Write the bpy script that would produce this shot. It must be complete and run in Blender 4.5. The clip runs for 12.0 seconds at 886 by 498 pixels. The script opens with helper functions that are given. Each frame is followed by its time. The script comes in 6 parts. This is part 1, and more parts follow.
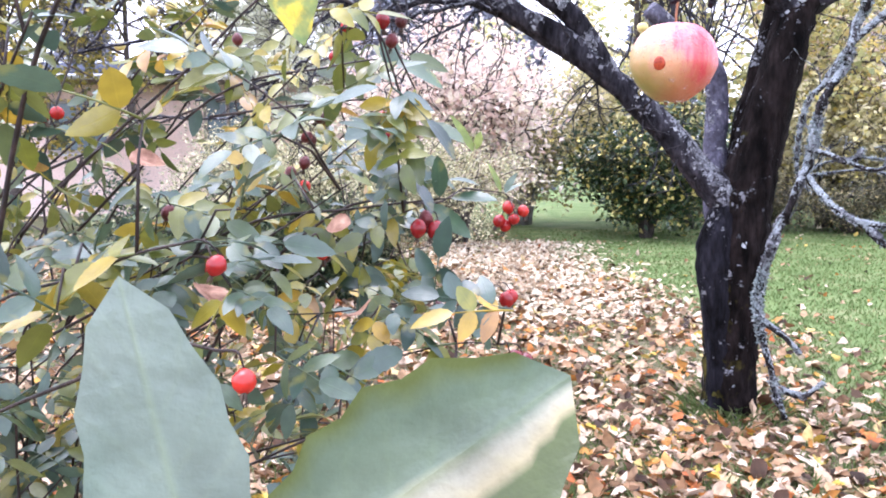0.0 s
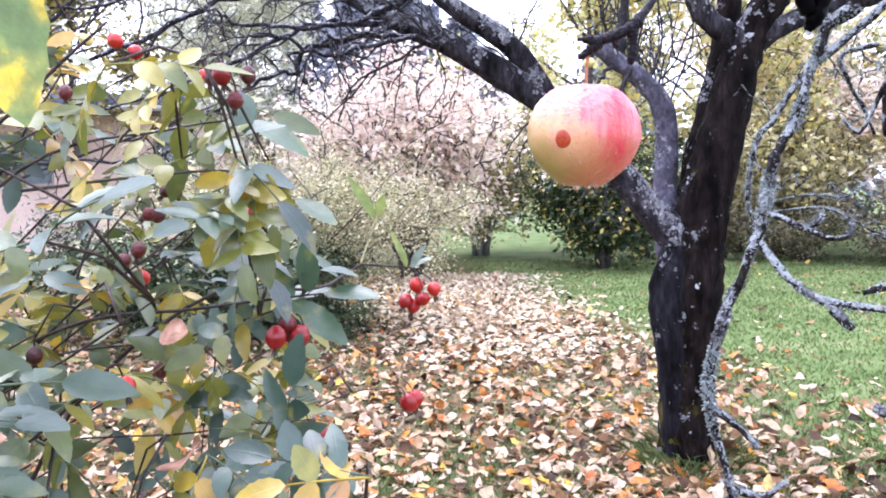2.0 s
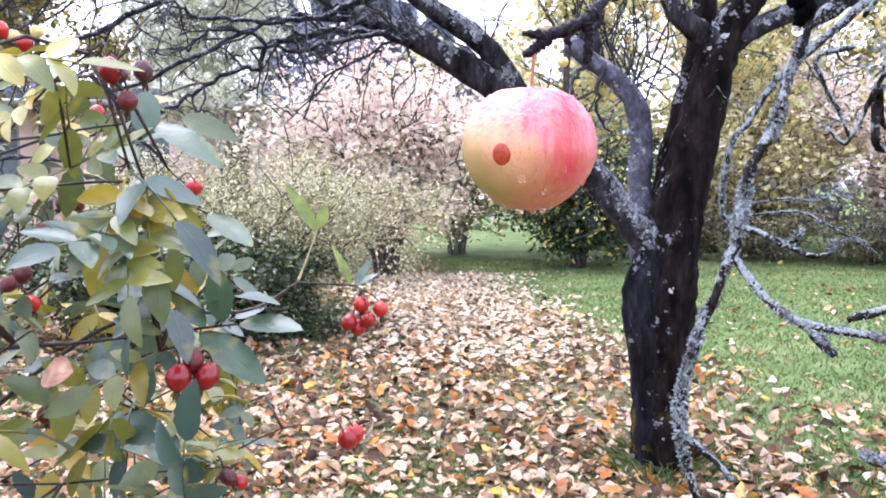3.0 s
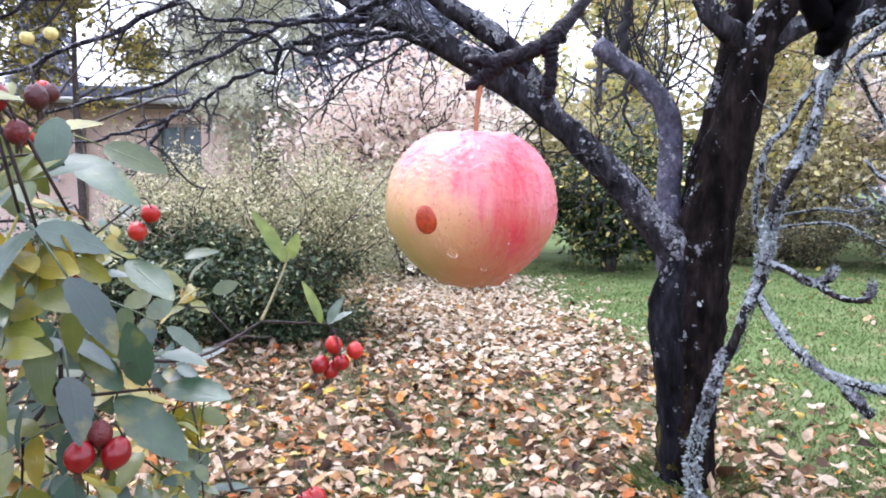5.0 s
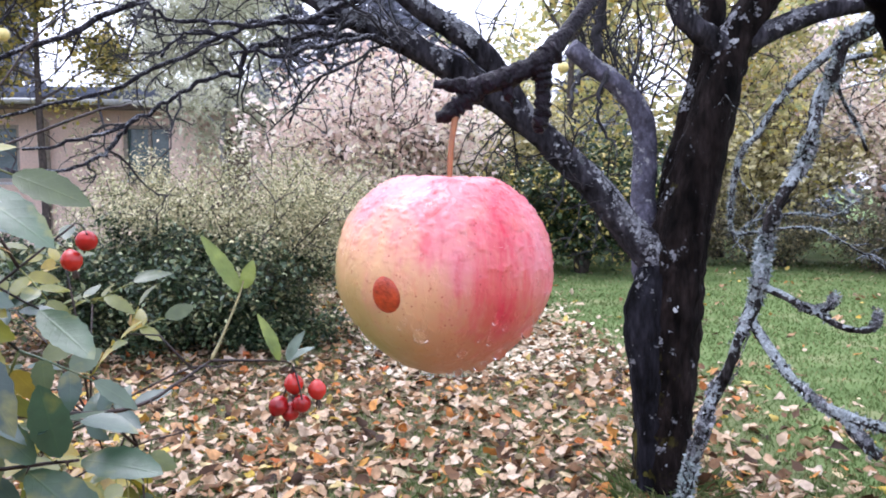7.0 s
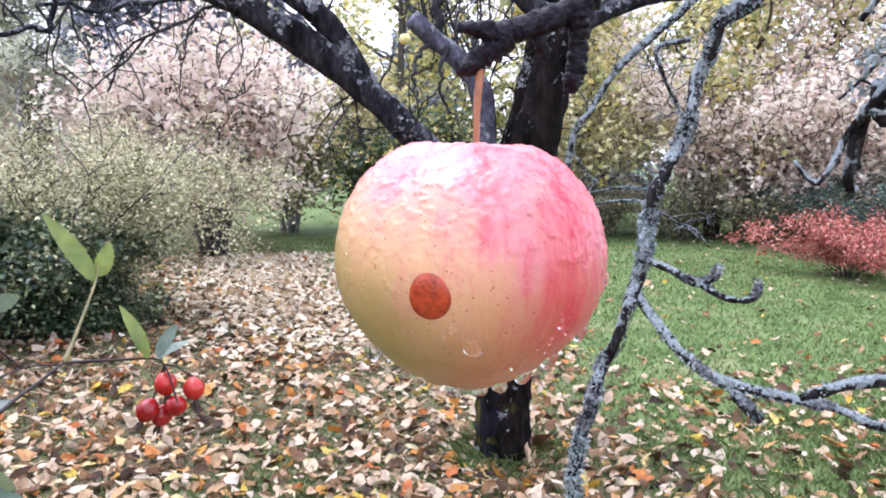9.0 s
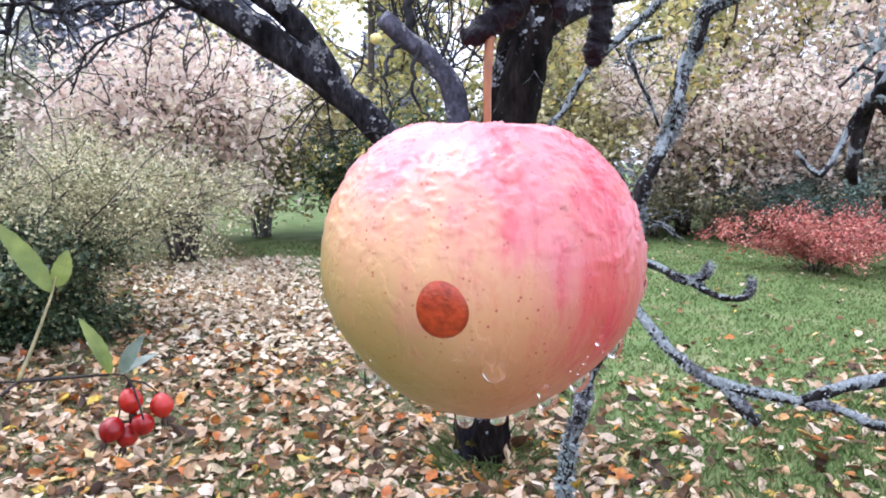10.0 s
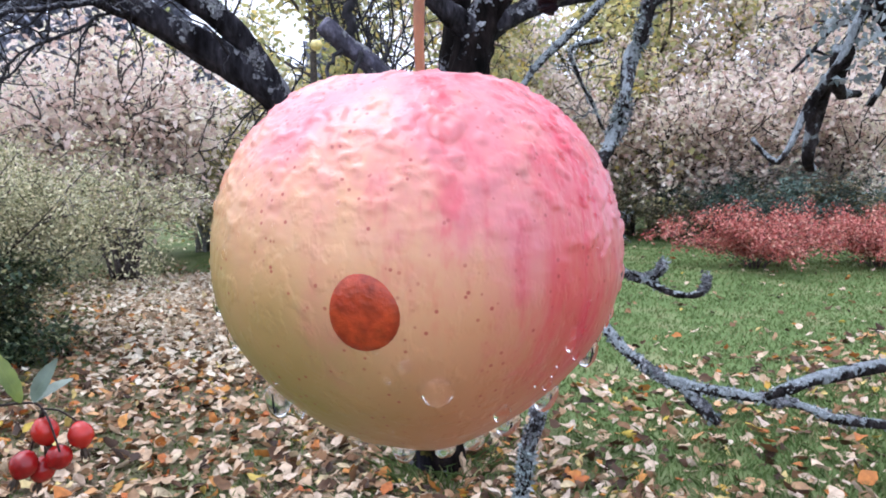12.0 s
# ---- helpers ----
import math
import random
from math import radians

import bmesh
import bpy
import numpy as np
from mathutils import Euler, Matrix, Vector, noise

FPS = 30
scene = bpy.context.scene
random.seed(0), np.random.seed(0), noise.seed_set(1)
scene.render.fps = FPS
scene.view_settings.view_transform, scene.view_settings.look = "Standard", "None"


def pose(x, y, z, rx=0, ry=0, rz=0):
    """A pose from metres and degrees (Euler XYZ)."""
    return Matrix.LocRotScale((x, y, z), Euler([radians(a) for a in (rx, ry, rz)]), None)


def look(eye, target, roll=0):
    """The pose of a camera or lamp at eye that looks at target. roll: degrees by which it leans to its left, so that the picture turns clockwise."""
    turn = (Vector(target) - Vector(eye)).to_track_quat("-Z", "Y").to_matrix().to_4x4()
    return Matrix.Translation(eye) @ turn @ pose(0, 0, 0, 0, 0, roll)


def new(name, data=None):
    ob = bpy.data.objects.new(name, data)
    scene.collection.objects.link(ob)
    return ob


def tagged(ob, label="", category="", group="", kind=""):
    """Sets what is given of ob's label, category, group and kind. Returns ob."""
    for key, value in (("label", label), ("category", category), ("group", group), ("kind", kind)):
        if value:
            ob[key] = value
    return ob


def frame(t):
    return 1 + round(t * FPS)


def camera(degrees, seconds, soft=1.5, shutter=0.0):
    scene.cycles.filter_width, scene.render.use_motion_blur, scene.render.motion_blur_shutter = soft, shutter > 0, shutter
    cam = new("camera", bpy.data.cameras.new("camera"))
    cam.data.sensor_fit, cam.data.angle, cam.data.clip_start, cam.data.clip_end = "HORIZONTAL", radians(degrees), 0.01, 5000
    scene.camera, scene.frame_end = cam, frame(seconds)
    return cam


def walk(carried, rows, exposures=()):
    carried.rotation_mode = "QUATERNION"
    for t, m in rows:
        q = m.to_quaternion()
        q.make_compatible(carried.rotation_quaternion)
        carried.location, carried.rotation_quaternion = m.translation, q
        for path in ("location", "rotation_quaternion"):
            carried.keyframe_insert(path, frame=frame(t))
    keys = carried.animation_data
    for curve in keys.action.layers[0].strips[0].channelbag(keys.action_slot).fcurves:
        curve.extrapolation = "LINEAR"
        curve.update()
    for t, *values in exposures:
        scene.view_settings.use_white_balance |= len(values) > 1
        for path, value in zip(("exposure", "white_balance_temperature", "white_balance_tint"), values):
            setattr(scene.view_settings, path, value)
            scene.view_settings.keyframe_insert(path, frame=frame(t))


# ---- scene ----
cam = camera(62.0, 12.0, soft=1.9)
# seconds, eye x y z, yaw, pitch, roll
PATH = [
    (0.0, -0.0000, 0.0000, 1.2001, 0.00, -7.00, 0.00),
    (0.5, 0.0307, 0.0453, 1.2176, -1.26, -6.59, 0.83),
    (1.0, 0.0516, 0.0829, 1.2338, -2.02, -5.77, 1.15),
    (1.5, 0.0631, 0.1342, 1.2427, -2.46, -5.20, 0.37),
    (2.0, 0.0831, 0.1753, 1.2512, -3.05, -4.84, 0.41),
    (2.5, 0.1038, 0.2192, 1.2583, -3.82, -4.56, 0.48),
    (3.0, 0.1219, 0.2591, 1.2652, -4.77, -5.03, -0.01),
    (4.8, 0.1791, 0.3475, 1.2941, -3.07, -5.19, -0.52),
    (5.0, 0.1797, 0.3486, 1.2958, -2.27, -5.14, -0.54),
    (5.5, 0.1829, 0.3548, 1.3079, -0.42, -4.95, -0.49),
    (6.0, 0.1916, 0.3664, 1.3137, -0.38, -4.78, -0.18),
    (6.5, 0.1919, 0.4000, 1.3150, -1.96, -4.78, -0.45),
    (7.0, 0.1848, 0.4180, 1.3152, -4.39, -5.07, -0.32),
    (7.2, 0.1841, 0.4150, 1.3180, -6.19, -4.38, -0.58),
    (8.8, 0.1389, 0.4748, 1.3133, -16.51, -6.46, -0.76),
    (9.0, 0.1352, 0.4789, 1.3134, -17.57, -6.98, -0.88),
    (9.5, 0.1354, 0.5026, 1.3044, -18.84, -7.49, -0.45),
    (10.0, 0.1378, 0.5129, 1.3094, -19.75, -6.84, -0.12),
    (10.5, 0.1464, 0.5249, 1.3091, -21.05, -6.61, 0.80),
    (11.0, 0.1473, 0.5300, 1.3100, -22.42, -5.67, 0.71),
    (11.5, 0.1534, 0.5362, 1.3014, -22.67, -6.41, 0.72),
    (12.0, 0.1534, 0.5441, 1.3013, -23.87, -6.25, 1.22),
]
EXPOSURES = [(0.0, 1.95, 5800, 21), (3.0, 1.8, 5800, 20), (5.0, 1.55, 5800, 18), (7.0, 1.32, 5800, 17), (9.0, 1.48, 5800, 15), (12.0, 1.08, 5700, 13)]
walk(cam, [(t, pose(x, y, z, 90 + pitch, roll, yaw)) for t, x, y, z, yaw, pitch, roll in PATH], EXPOSURES)

# ---------------- sky and light: a bright overcast autumn day ----------------
world = bpy.data.worlds.new("overcast_sky")
scene.world = world
world.use_nodes = True
wn, wl = world.node_tree.nodes, world.node_tree.links
sky = wn.new("ShaderNodeTexSky")
sky.sky_type = "NISHITA"
sky.sun_disc = False
sky.sun_elevation, sky.sun_rotation = radians(70), radians(320)
sky.air_density, sky.dust_density, sky.ozone_density = 1.0, 4.0, 1.0
soften = wn.new("ShaderNodeHueSaturation")
soften.inputs["Saturation"].default_value = 0.30
cloud = wn.new("ShaderNodeMix")
cloud.data_type = "RGBA"
cloud.inputs["Factor"].default_value = 0.6
cloud.inputs["B"].default_value = (9.3, 9.6, 10.9, 1)
wl.new(sky.outputs["Color"], soften.inputs["Color"])
wl.new(soften.outputs["Color"], cloud.inputs["A"])
wl.new(cloud.outputs["Result"], wn["Background"].inputs["Color"])
wn["Background"].inputs["Strength"].default_value = 0.13

sun_data = bpy.data.lights.new("sun", "SUN")
sun_data.energy, sun_data.angle, sun_data.color = 0.7, radians(40), (1.0, 0.97, 0.93)
sun = new("sun", sun_data)
sun.matrix_world = look((-3.2, 1.4, 9.0), (0, 0, 0))

# ---------------- materials ----------------


def ramp_node(nodes, stops):
    node = nodes.new("ShaderNodeValToRGB")
    cr = node.color_ramp
    while len(cr.elements) < len(stops):
        cr.elements.new(0.5)
    for el, (p, c) in zip(cr.elements, stops):
        el.position, el.color = p, (*c, 1)
    return node


def material(name, stops, source="noise", scale=20.0, rough=0.6, spec=0.4, bump=0.0, bump_scale=80.0, thin=0.0,
             grain=0.25, grain_scale=60.0, stretch=(1, 1, 1), coat=0.0, bump_dist=0.01):
    """A surface whose colour runs along stops. source: noise, island (each joined piece) or thing (each object)."""
    m = bpy.data.materials.new(name)
    m.use_nodes = True
    nodes, links = m.node_tree.nodes, m.node_tree.links
    b = nodes["Principled BSDF"]
    co = nodes.new("ShaderNodeTexCoord")
    mp = nodes.new("ShaderNodeMapping")
    mp.inputs["Scale"].default_value = stretch
    links.new(co.outputs["Object"], mp.inputs["Vector"])
    if source == "noise":
        n = nodes.new("ShaderNodeTexNoise")
        n.inputs["Scale"].default_value, n.inputs["Detail"].default_value = scale, 6
        links.new(mp.outputs["Vector"], n.inputs["Vector"])
        value = n.outputs["Fac"]
    elif source == "island":
        value = nodes.new("ShaderNodeNewGeometry").outputs["Random Per Island"]
    else:
        value = nodes.new("ShaderNodeObjectInfo").outputs["Random"]
    ramp = ramp_node(nodes, stops)
    links.new(value, ramp.inputs["Fac"])
    g = nodes.new("ShaderNodeTexNoise")
    g.inputs["Scale"].default_value, g.inputs["Detail"].default_value = grain_scale, 5
    links.new(mp.outputs["Vector"], g.inputs["Vector"])
    gm = nodes.new("ShaderNodeMapRange")
    gm.inputs["From Min"].default_value, gm.inputs["From Max"].default_value = 0.3, 0.7
    gm.inputs["To Min"].default_value, gm.inputs["To Max"].default_value = 1 - grain, 1 + grain
    links.new(g.outputs["Fac"], gm.inputs["Value"])
    mul = nodes.new("ShaderNodeMix")
    mul.data_type, mul.blend_type = "RGBA", "MULTIPLY"
    mul.inputs["Factor"].default_value = 1
    links.new(ramp.outputs["Color"], mul.inputs["A"])
    links.new(gm.outputs["Result"], mul.inputs["B"])
    links.new(mul.outputs["Result"], b.inputs["Base Color"])
    b.inputs["Roughness"].default_value = rough
    b.inputs["Specular IOR Level"].default_value = spec
    b.inputs["Coat Weight"].default_value = coat
    b.inputs["Coat Roughness"].default_value = 0.15
    if bump:
        bn = nodes.new("ShaderNodeTexNoise")
        bn.inputs["Scale"].default_value, bn.inputs["Detail"].default_value = bump_scale, 8
        links.new(mp.outputs["Vector"], bn.inputs["Vector"])
        bp = nodes.new("ShaderNodeBump")
        bp.inputs["Strength"].default_value, bp.inputs["Distance"].default_value = bump, bump_dist
        links.new(bn.outputs["Fac"], bp.inputs["Height"])
        links.new(bp.outputs["Normal"], b.inputs["Normal"])
    if thin:
        tr = nodes.new("ShaderNodeBsdfTranslucent")
        links.new(mul.outputs["Result"], tr.inputs["Color"])
        mx = nodes.new("ShaderNodeMixShader")
        mx.inputs["Fac"].default_value = thin
        links.new(b.outputs["BSDF"], mx.inputs[1])
        links.new(tr.outputs["BSDF"], mx.inputs[2])
        links.new(mx.outputs["Shader"], nodes["Material Output"].inputs["Surface"])
    return m


def add_veins(m, light=1.28):
    """A paler midrib and side veins on a leaf blade, with their relief."""
    nodes, links = m.node_tree.nodes, m.node_tree.links
    b = nodes["Principled BSDF"]
    at = nodes.new("ShaderNodeAttribute")
    at.attribute_name = "blade"
    sep = nodes.new("ShaderNodeSeparateXYZ")
    links.new(at.outputs["Vector"], sep.inputs["Vector"])

    def calc(op, p, q=0.0):
        n = nodes.new("ShaderNodeMath")
        n.operation = op
        for sock, v in zip(n.inputs, (p, q)):
            if isinstance(v, float):
                sock.default_value = v
            else:
                links.new(v, sock)
        return n.outputs[0]

    def fall(v, hi):
        n = nodes.new("ShaderNodeMapRange")
        n.inputs["From Min"].default_value, n.inputs["From Max"].default_value = 0.0, hi
        n.inputs["To Min"].default_value, n.inputs["To Max"].default_value = 1.0, 0.0
        links.new(v, n.inputs["Value"])
        return n.outputs["Result"]

    across = calc("ABSOLUTE", sep.outputs["Y"])
    rib = fall(across, 0.09)
    row = calc("ABSOLUTE", calc("SUBTRACT", calc("FRACT", calc("SUBTRACT", calc("MULTIPLY", sep.outputs["X"], 8.0), calc("MULTIPLY", across, 1.6))), 0.5))
    veins = calc("MAXIMUM", rib, calc("MULTIPLY", fall(row, 0.16), 0.22))
    old = b.inputs["Base Color"].links[0].from_socket
    mix = nodes.new("ShaderNodeMix")
    mix.data_type, mix.blend_type = "RGBA", "MULTIPLY"
    links.new(veins, mix.inputs["Factor"])
    links.new(old, mix.inputs["A"])
    mix.inputs["B"].default_value = (light, light, light * 0.85, 1)
    links.new(mix.outputs["Result"], b.inputs["Base Color"])
    bp = nodes.new("ShaderNodeBump")
    bp.inputs["Strength"].default_value, bp.inputs["Distance"].default_value = 0.14, 0.0012
    bp.invert = True
    links.new(veins, bp.inputs["Height"])
    if b.inputs["Normal"].links:
        links.new(b.inputs["Normal"].links[0].from_socket, bp.inputs["Normal"])
    links.new(bp.outputs["Normal"], b.inputs["Normal"])
    return m


def bark_material(name, dark, mid, lichen, amount, scale, upper=0.10, mossy=False, relief=1.0, grain=0.5, along=0.3):
    """Wet furrowed bark with pale crusts of lichen in flakes, more of them on upper sides."""
    m = material(name, [(0.32, dark), (0.55, mid), (0.75, tuple(2.2 * c for c in mid))], "noise", scale * 1.5, 0.85, 0.06, relief, scale * 3, 0, grain, scale * 5,
                 (1, 1, along), 0.0, 0.016)
    nodes, links = m.node_tree.nodes, m.node_tree.links
    b = nodes["Principled BSDF"]
    old = b.inputs["Base Color"].links[0].from_socket
    co = nodes.new("ShaderNodeTexCoord")

    def noisy(k, detail):
        n = nodes.new("ShaderNodeTexNoise")
        n.inputs["Scale"].default_value, n.inputs["Detail"].default_value, n.inputs["Roughness"].default_value = k, detail, 0.6
        links.new(co.outputs["Object"], n.inputs["Vector"])
        return n.outputs["Fac"]

    def calc(op, p, q):
        n = nodes.new("ShaderNodeMath")
        n.operation = op
        for sock, v in zip(n.inputs, (p, q)):
            if isinstance(v, float):
                sock.default_value = v
            else:
                links.new(v, sock)
        return n.outputs[0]

    up = nodes.new("ShaderNodeSeparateXYZ")
    links.new(nodes.new("ShaderNodeNewGeometry").outputs["Normal"], up.inputs["Vector"])
    where = calc("ADD", calc("MULTIPLY", noisy(scale * 0.55, 2), 0.5), calc("MULTIPLY", noisy(scale * 3.2, 5), 0.5))
    where = calc("ADD", where, calc("MULTIPLY", up.outputs["Z"], upper))
    mr = nodes.new("ShaderNodeMapRange")
    mr.inputs["From Min"].default_value, mr.inputs["From Max"].default_value = amount, amount + 0.035
    links.new(where, mr.inputs["Value"])
    tone = nodes.new("ShaderNodeMix")
    tone.data_type = "RGBA"
    links.new(noisy(scale * 6, 4), tone.inputs["Factor"])
    tone.inputs["A"].default_value = (*[0.45 * c for c in lichen], 1)
    tone.inputs["B"].default_value = (*[1.5 * c for c in lichen], 1)
    mix = nodes.new("ShaderNodeMix")
    mix.data_type = "RGBA"
    links.new(mr.outputs["Result"], mix.inputs["Factor"])
    links.new(old, mix.inputs["A"])
    links.new(tone.outputs["Result"], mix.inputs["B"])
    low = nodes.new("ShaderNodeSeparateXYZ")
    links.new(co.outputs["Object"], low.inputs["Vector"])
    moss = nodes.new("ShaderNodeMapRange")
    moss.inputs["From Min"].default_value, moss.inputs["From Max"].default_value = 0.58, 0.78
    side = calc("SUBTRACT", calc("MULTIPLY", up.outputs["X"], -0.16), calc("MULTIPLY", calc("MAXIMUM", low.outputs["Z"], 0.1), 0.14))
    links.new(calc("ADD", noisy(scale * 0.5, 5), side), moss.inputs["Value"])
    green = nodes.new("ShaderNodeMix")
    green.data_type = "RGBA"
    links.new(moss.outputs["Result"], green.inputs["Factor"])
    links.new(mix.outputs["Result"], green.inputs["A"])
    green.inputs["B"].default_value = (0.085, 0.075, 0.016, 1)
    links.new((green if mossy else mix).outputs["Result"], b.inputs["Base Color"])
    return m


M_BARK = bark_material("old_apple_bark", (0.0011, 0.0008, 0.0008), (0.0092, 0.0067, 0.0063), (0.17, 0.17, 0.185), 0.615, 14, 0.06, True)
M_STEM = bark_material("smooth_grey_bark", (0.052, 0.049, 0.064), (0.082, 0.078, 0.104), (0.26, 0.26, 0.27), 0.585, 14, relief=0.5, grain=0.38, along=0.7)
M_TWIG = material("twig_bark", [(0.3, (0.005, 0.0045, 0.006)), (0.62, (0.020, 0.018, 0.023)), (0.75, (0.075, 0.073, 0.085))], "noise", 30, 0.6, 0.3, 0.5, 120)
M_BOUGH = bark_material("bough_bark", (0.008, 0.007, 0.009), (0.028, 0.026, 0.032), (0.26, 0.26, 0.28), 0.60, 40, 0.16)
M_SPUR = material("spur_bark", [(0.3, (0.003, 0.0022, 0.004)), (0.62, (0.010, 0.006, 0.011)), (0.8, (0.026, 0.019, 0.030))], "noise", 260, 0.45, 0.16, 0.8, 520, 0, 0.4, 500, (1, 1, 1), 0.0, 0.002)
M_LICHBARK = bark_material("lichen_bark", (0.006, 0.005, 0.005), (0.030, 0.026, 0.027), (0.29, 0.32, 0.335), 0.50, 60)
# a little greyer than the trunk's bark
M_FUSED = bark_material("fused_stem_bark", (0.002, 0.0018, 0.0022), (0.011, 0.0105, 0.0135), (0.17, 0.17, 0.18), 0.61, 14)
# paler than the trunk: lichen cover and wet sheen are put into the colour
M_LIMB = bark_material("limb_bark", (0.006, 0.0055, 0.0065), (0.030, 0.028, 0.034), (0.19, 0.19, 0.205), 0.575, 14, 0.08)
M_CRUST = material("lichen_crust", [(0.0, (0.05, 0.05, 0.055)), (0.4, (0.13, 0.13, 0.145)), (0.8, (0.22, 0.225, 0.245)), (1.0, (0.33, 0.34, 0.35))], "island", rough=0.9, spec=0.1, grain=0.45, grain_scale=160, bump=0.5, bump_scale=300)
M_WETBUD = material("wet_black_bud", [(0.3, (0.0005, 0.0005, 0.0007)), (0.7, (0.0022, 0.002, 0.003))], "noise", 120, 0.55, 0.03, 0.5, 260, bump_dist=0.002)
M_LICHEN = material("lichen", [(0.0, (0.14, 0.18, 0.18)), (0.5, (0.27, 0.31, 0.31)), (1.0, (0.42, 0.44, 0.44))], "island", rough=0.9, spec=0.1, thin=0.15)
M_CANE = material("rose_cane", [(0.3, (0.010, 0.006, 0.006)), (0.7, (0.040, 0.022, 0.018))], "noise", 60, 0.5, 0.35, 0.3, 200)
M_GREENTWIG = material("green_twig", [(0.3, (0.12, 0.12, 0.05)), (0.7, (0.25, 0.2, 0.09))], "noise", 60, 0.5)
M_HIP = material("rose_hip_skin", [(0.0, (0.10, 0.003, 0.005)), (0.5, (0.20, 0.005, 0.007)), (1.0, (0.33, 0.012, 0.010))], "thing", rough=0.24, spec=0.5, grain=0.3, grain_scale=90, coat=0.0)
M_HIPBRIGHT = material("bright_hip_skin", [(0.0, (0.24, 0.006, 0.007)), (0.5, (0.33, 0.010, 0.009)), (1.0, (0.43, 0.022, 0.012))], "thing", rough=0.24, spec=0.5, grain=0.3, grain_scale=90)
M_HIPOLD = material("old_hip_skin", [(0.0, (0.035, 0.008, 0.009)), (1.0, (0.12, 0.010, 0.012))], "thing", rough=0.35, spec=0.5, grain=0.3, grain_scale=120, bump=0.3, bump_scale=300)
M_CALYX = material("calyx", [(0.3, (0.02, 0.014, 0.01)), (0.7, (0.06, 0.035, 0.02))], "noise", 200, 0.8)

# ---------------- mesh helpers ----------------


class Build:
    """Collects the points and faces of one mesh."""

    def __init__(self):
        self.v, self.f, self.blade = [], [], {}

    def tube(self, pts, radii, sides=8, lump=0.0, seed=0.0, caps=True):
        pts = [Vector(p) for p in pts]
        n, start = len(pts), len(self.v)
        side = None
        for i, p in enumerate(pts):
            d = (pts[min(i + 1, n - 1)] - pts[max(i - 1, 0)])
            d = d.normalized() if d.length > 1e-9 else Vector((0, 0, 1))
            if side is None:
                side = d.cross(Vector((0.31, 0.9, 0.17))).normalized()
            side = (side - d * side.dot(d)).normalized()
            up = d.cross(side)
            for k in range(sides):
                a = 2 * math.pi * k / sides
                out = side * math.cos(a) + up * math.sin(a)
                r = radii[i]
                if lump:
                    r *= 1 + lump * noise.noise(Vector((out.x * 1.3 + seed, out.y * 1.3, i * 0.45 + seed)))
                self.v.append(p + out * r)
        for i in range(n - 1):
            for k in range(sides):
                a, b = start + i * sides + k, start + i * sides + (k + 1) % sides
                self.f.append((a, b, b + sides, a + sides))
        if caps:
            self.f.append(tuple(start + k for k in reversed(range(sides))))
            self.f.append(tuple(start + (n - 1) * sides + k for k in range(sides)))

    def leaf(self, base, along, face, length, width, fold=0.15, curl=0.15, steps=4, tip=1.0, bow=(0.8, 0.75)):
        """A leaf blade with a midrib fold: base, direction, facing."""
        along = along.normalized()
        side = along.cross(face)
        side = side.normalized() if side.length > 1e-6 else along.orthogonal().normalized()
        up = side.cross(along)
        start = len(self.v)
        self.v.append(base)
        for i in range(1, steps):
            u = i / steps
            w = width * 0.5 * (math.sin(math.pi * u ** bow[0])) ** bow[1] * (1 + (0.05 if i % 2 else -0.05) * (steps > 8))
            p = base + along * (length * u) - up * (curl * length * u * u)
            n = len(self.v)
            self.blade[n], self.blade[n + 1], self.blade[n + 2] = (u, 1, 0), (u, 0, 0), (u, -1, 0)
            self.v += [p + side * w + up * (fold * w), p, p - side * w + up * (fold * w)]
        self.blade[len(self.v)] = (1, 0, 0)
        self.v.append(base + along * length - up * (curl * length * tip))
        s = start + 1
        self.f += [(start, s + 1, s), (start, s + 2, s + 1)]
        for i in range(steps - 2):
            a = s + 3 * i
            self.f += [(a, a + 1, a + 4, a + 3), (a + 1, a + 2, a + 5, a + 4)]
        a, e = s + 3 * (steps - 2), len(self.v) - 1
        self.f += [(a, a + 1, e), (a + 1, a + 2, e)]

    def chip(self, base, along, face, length, width, bend=0.2):
        """A small far leaf of four points, folded along its middle."""
        along = along.normalized()
        side = along.cross(face)
        side = side.normalized() if side.length > 1e-6 else along.orthogonal().normalized()
        up = side.cross(along)
        s = len(self.v)
        mid = base + along * (length * 0.45)
        self.v += [base, mid + side * (width * 0.5) + up * (bend * width), base + along * length, mid - side * (width * 0.5) + up * (bend * width)]
        self.f += [(s, s + 1, s + 2), (s, s + 2, s + 3)]

    def rosette(self, p, n, r, rng):
        """A flat ragged crust of lichen that lies on bark."""
        t1 = n.orthogonal().normalized()
        t2 = n.cross(t1)
        s, k = len(self.v), 9
        self.v.append(p + n * (0.0012 + 0.06 * r))
        for i in range(k):
            a = 2 * math.pi * i / k
            self.v.append(p + (t1 * math.cos(a) + t2 * math.sin(a)) * (r * rng.uniform(0.35, 1.25)) + n * rng.uniform(-0.0005, 0.0015))
        self.f += [(s, s + 1 + i, s + 1 + (i + 1) % k) for i in range(k)]

    def box(self, lo, hi):
        s = len(self.v)
        (a, b, c), (d, e, g) = lo, hi
        self.v += [Vector(p) for p in ((a, b, c), (d, b, c), (d, e, c), (a, e, c), (a, b, g), (d, b, g), (d, e, g), (a, e, g))]
        self.f += [tuple(s + i for i in q) for q in ((3, 2, 1, 0), (4, 5, 6, 7), (0, 1, 5, 4), (1, 2, 6, 5), (2, 3, 7, 6), (3, 0, 4, 7))]

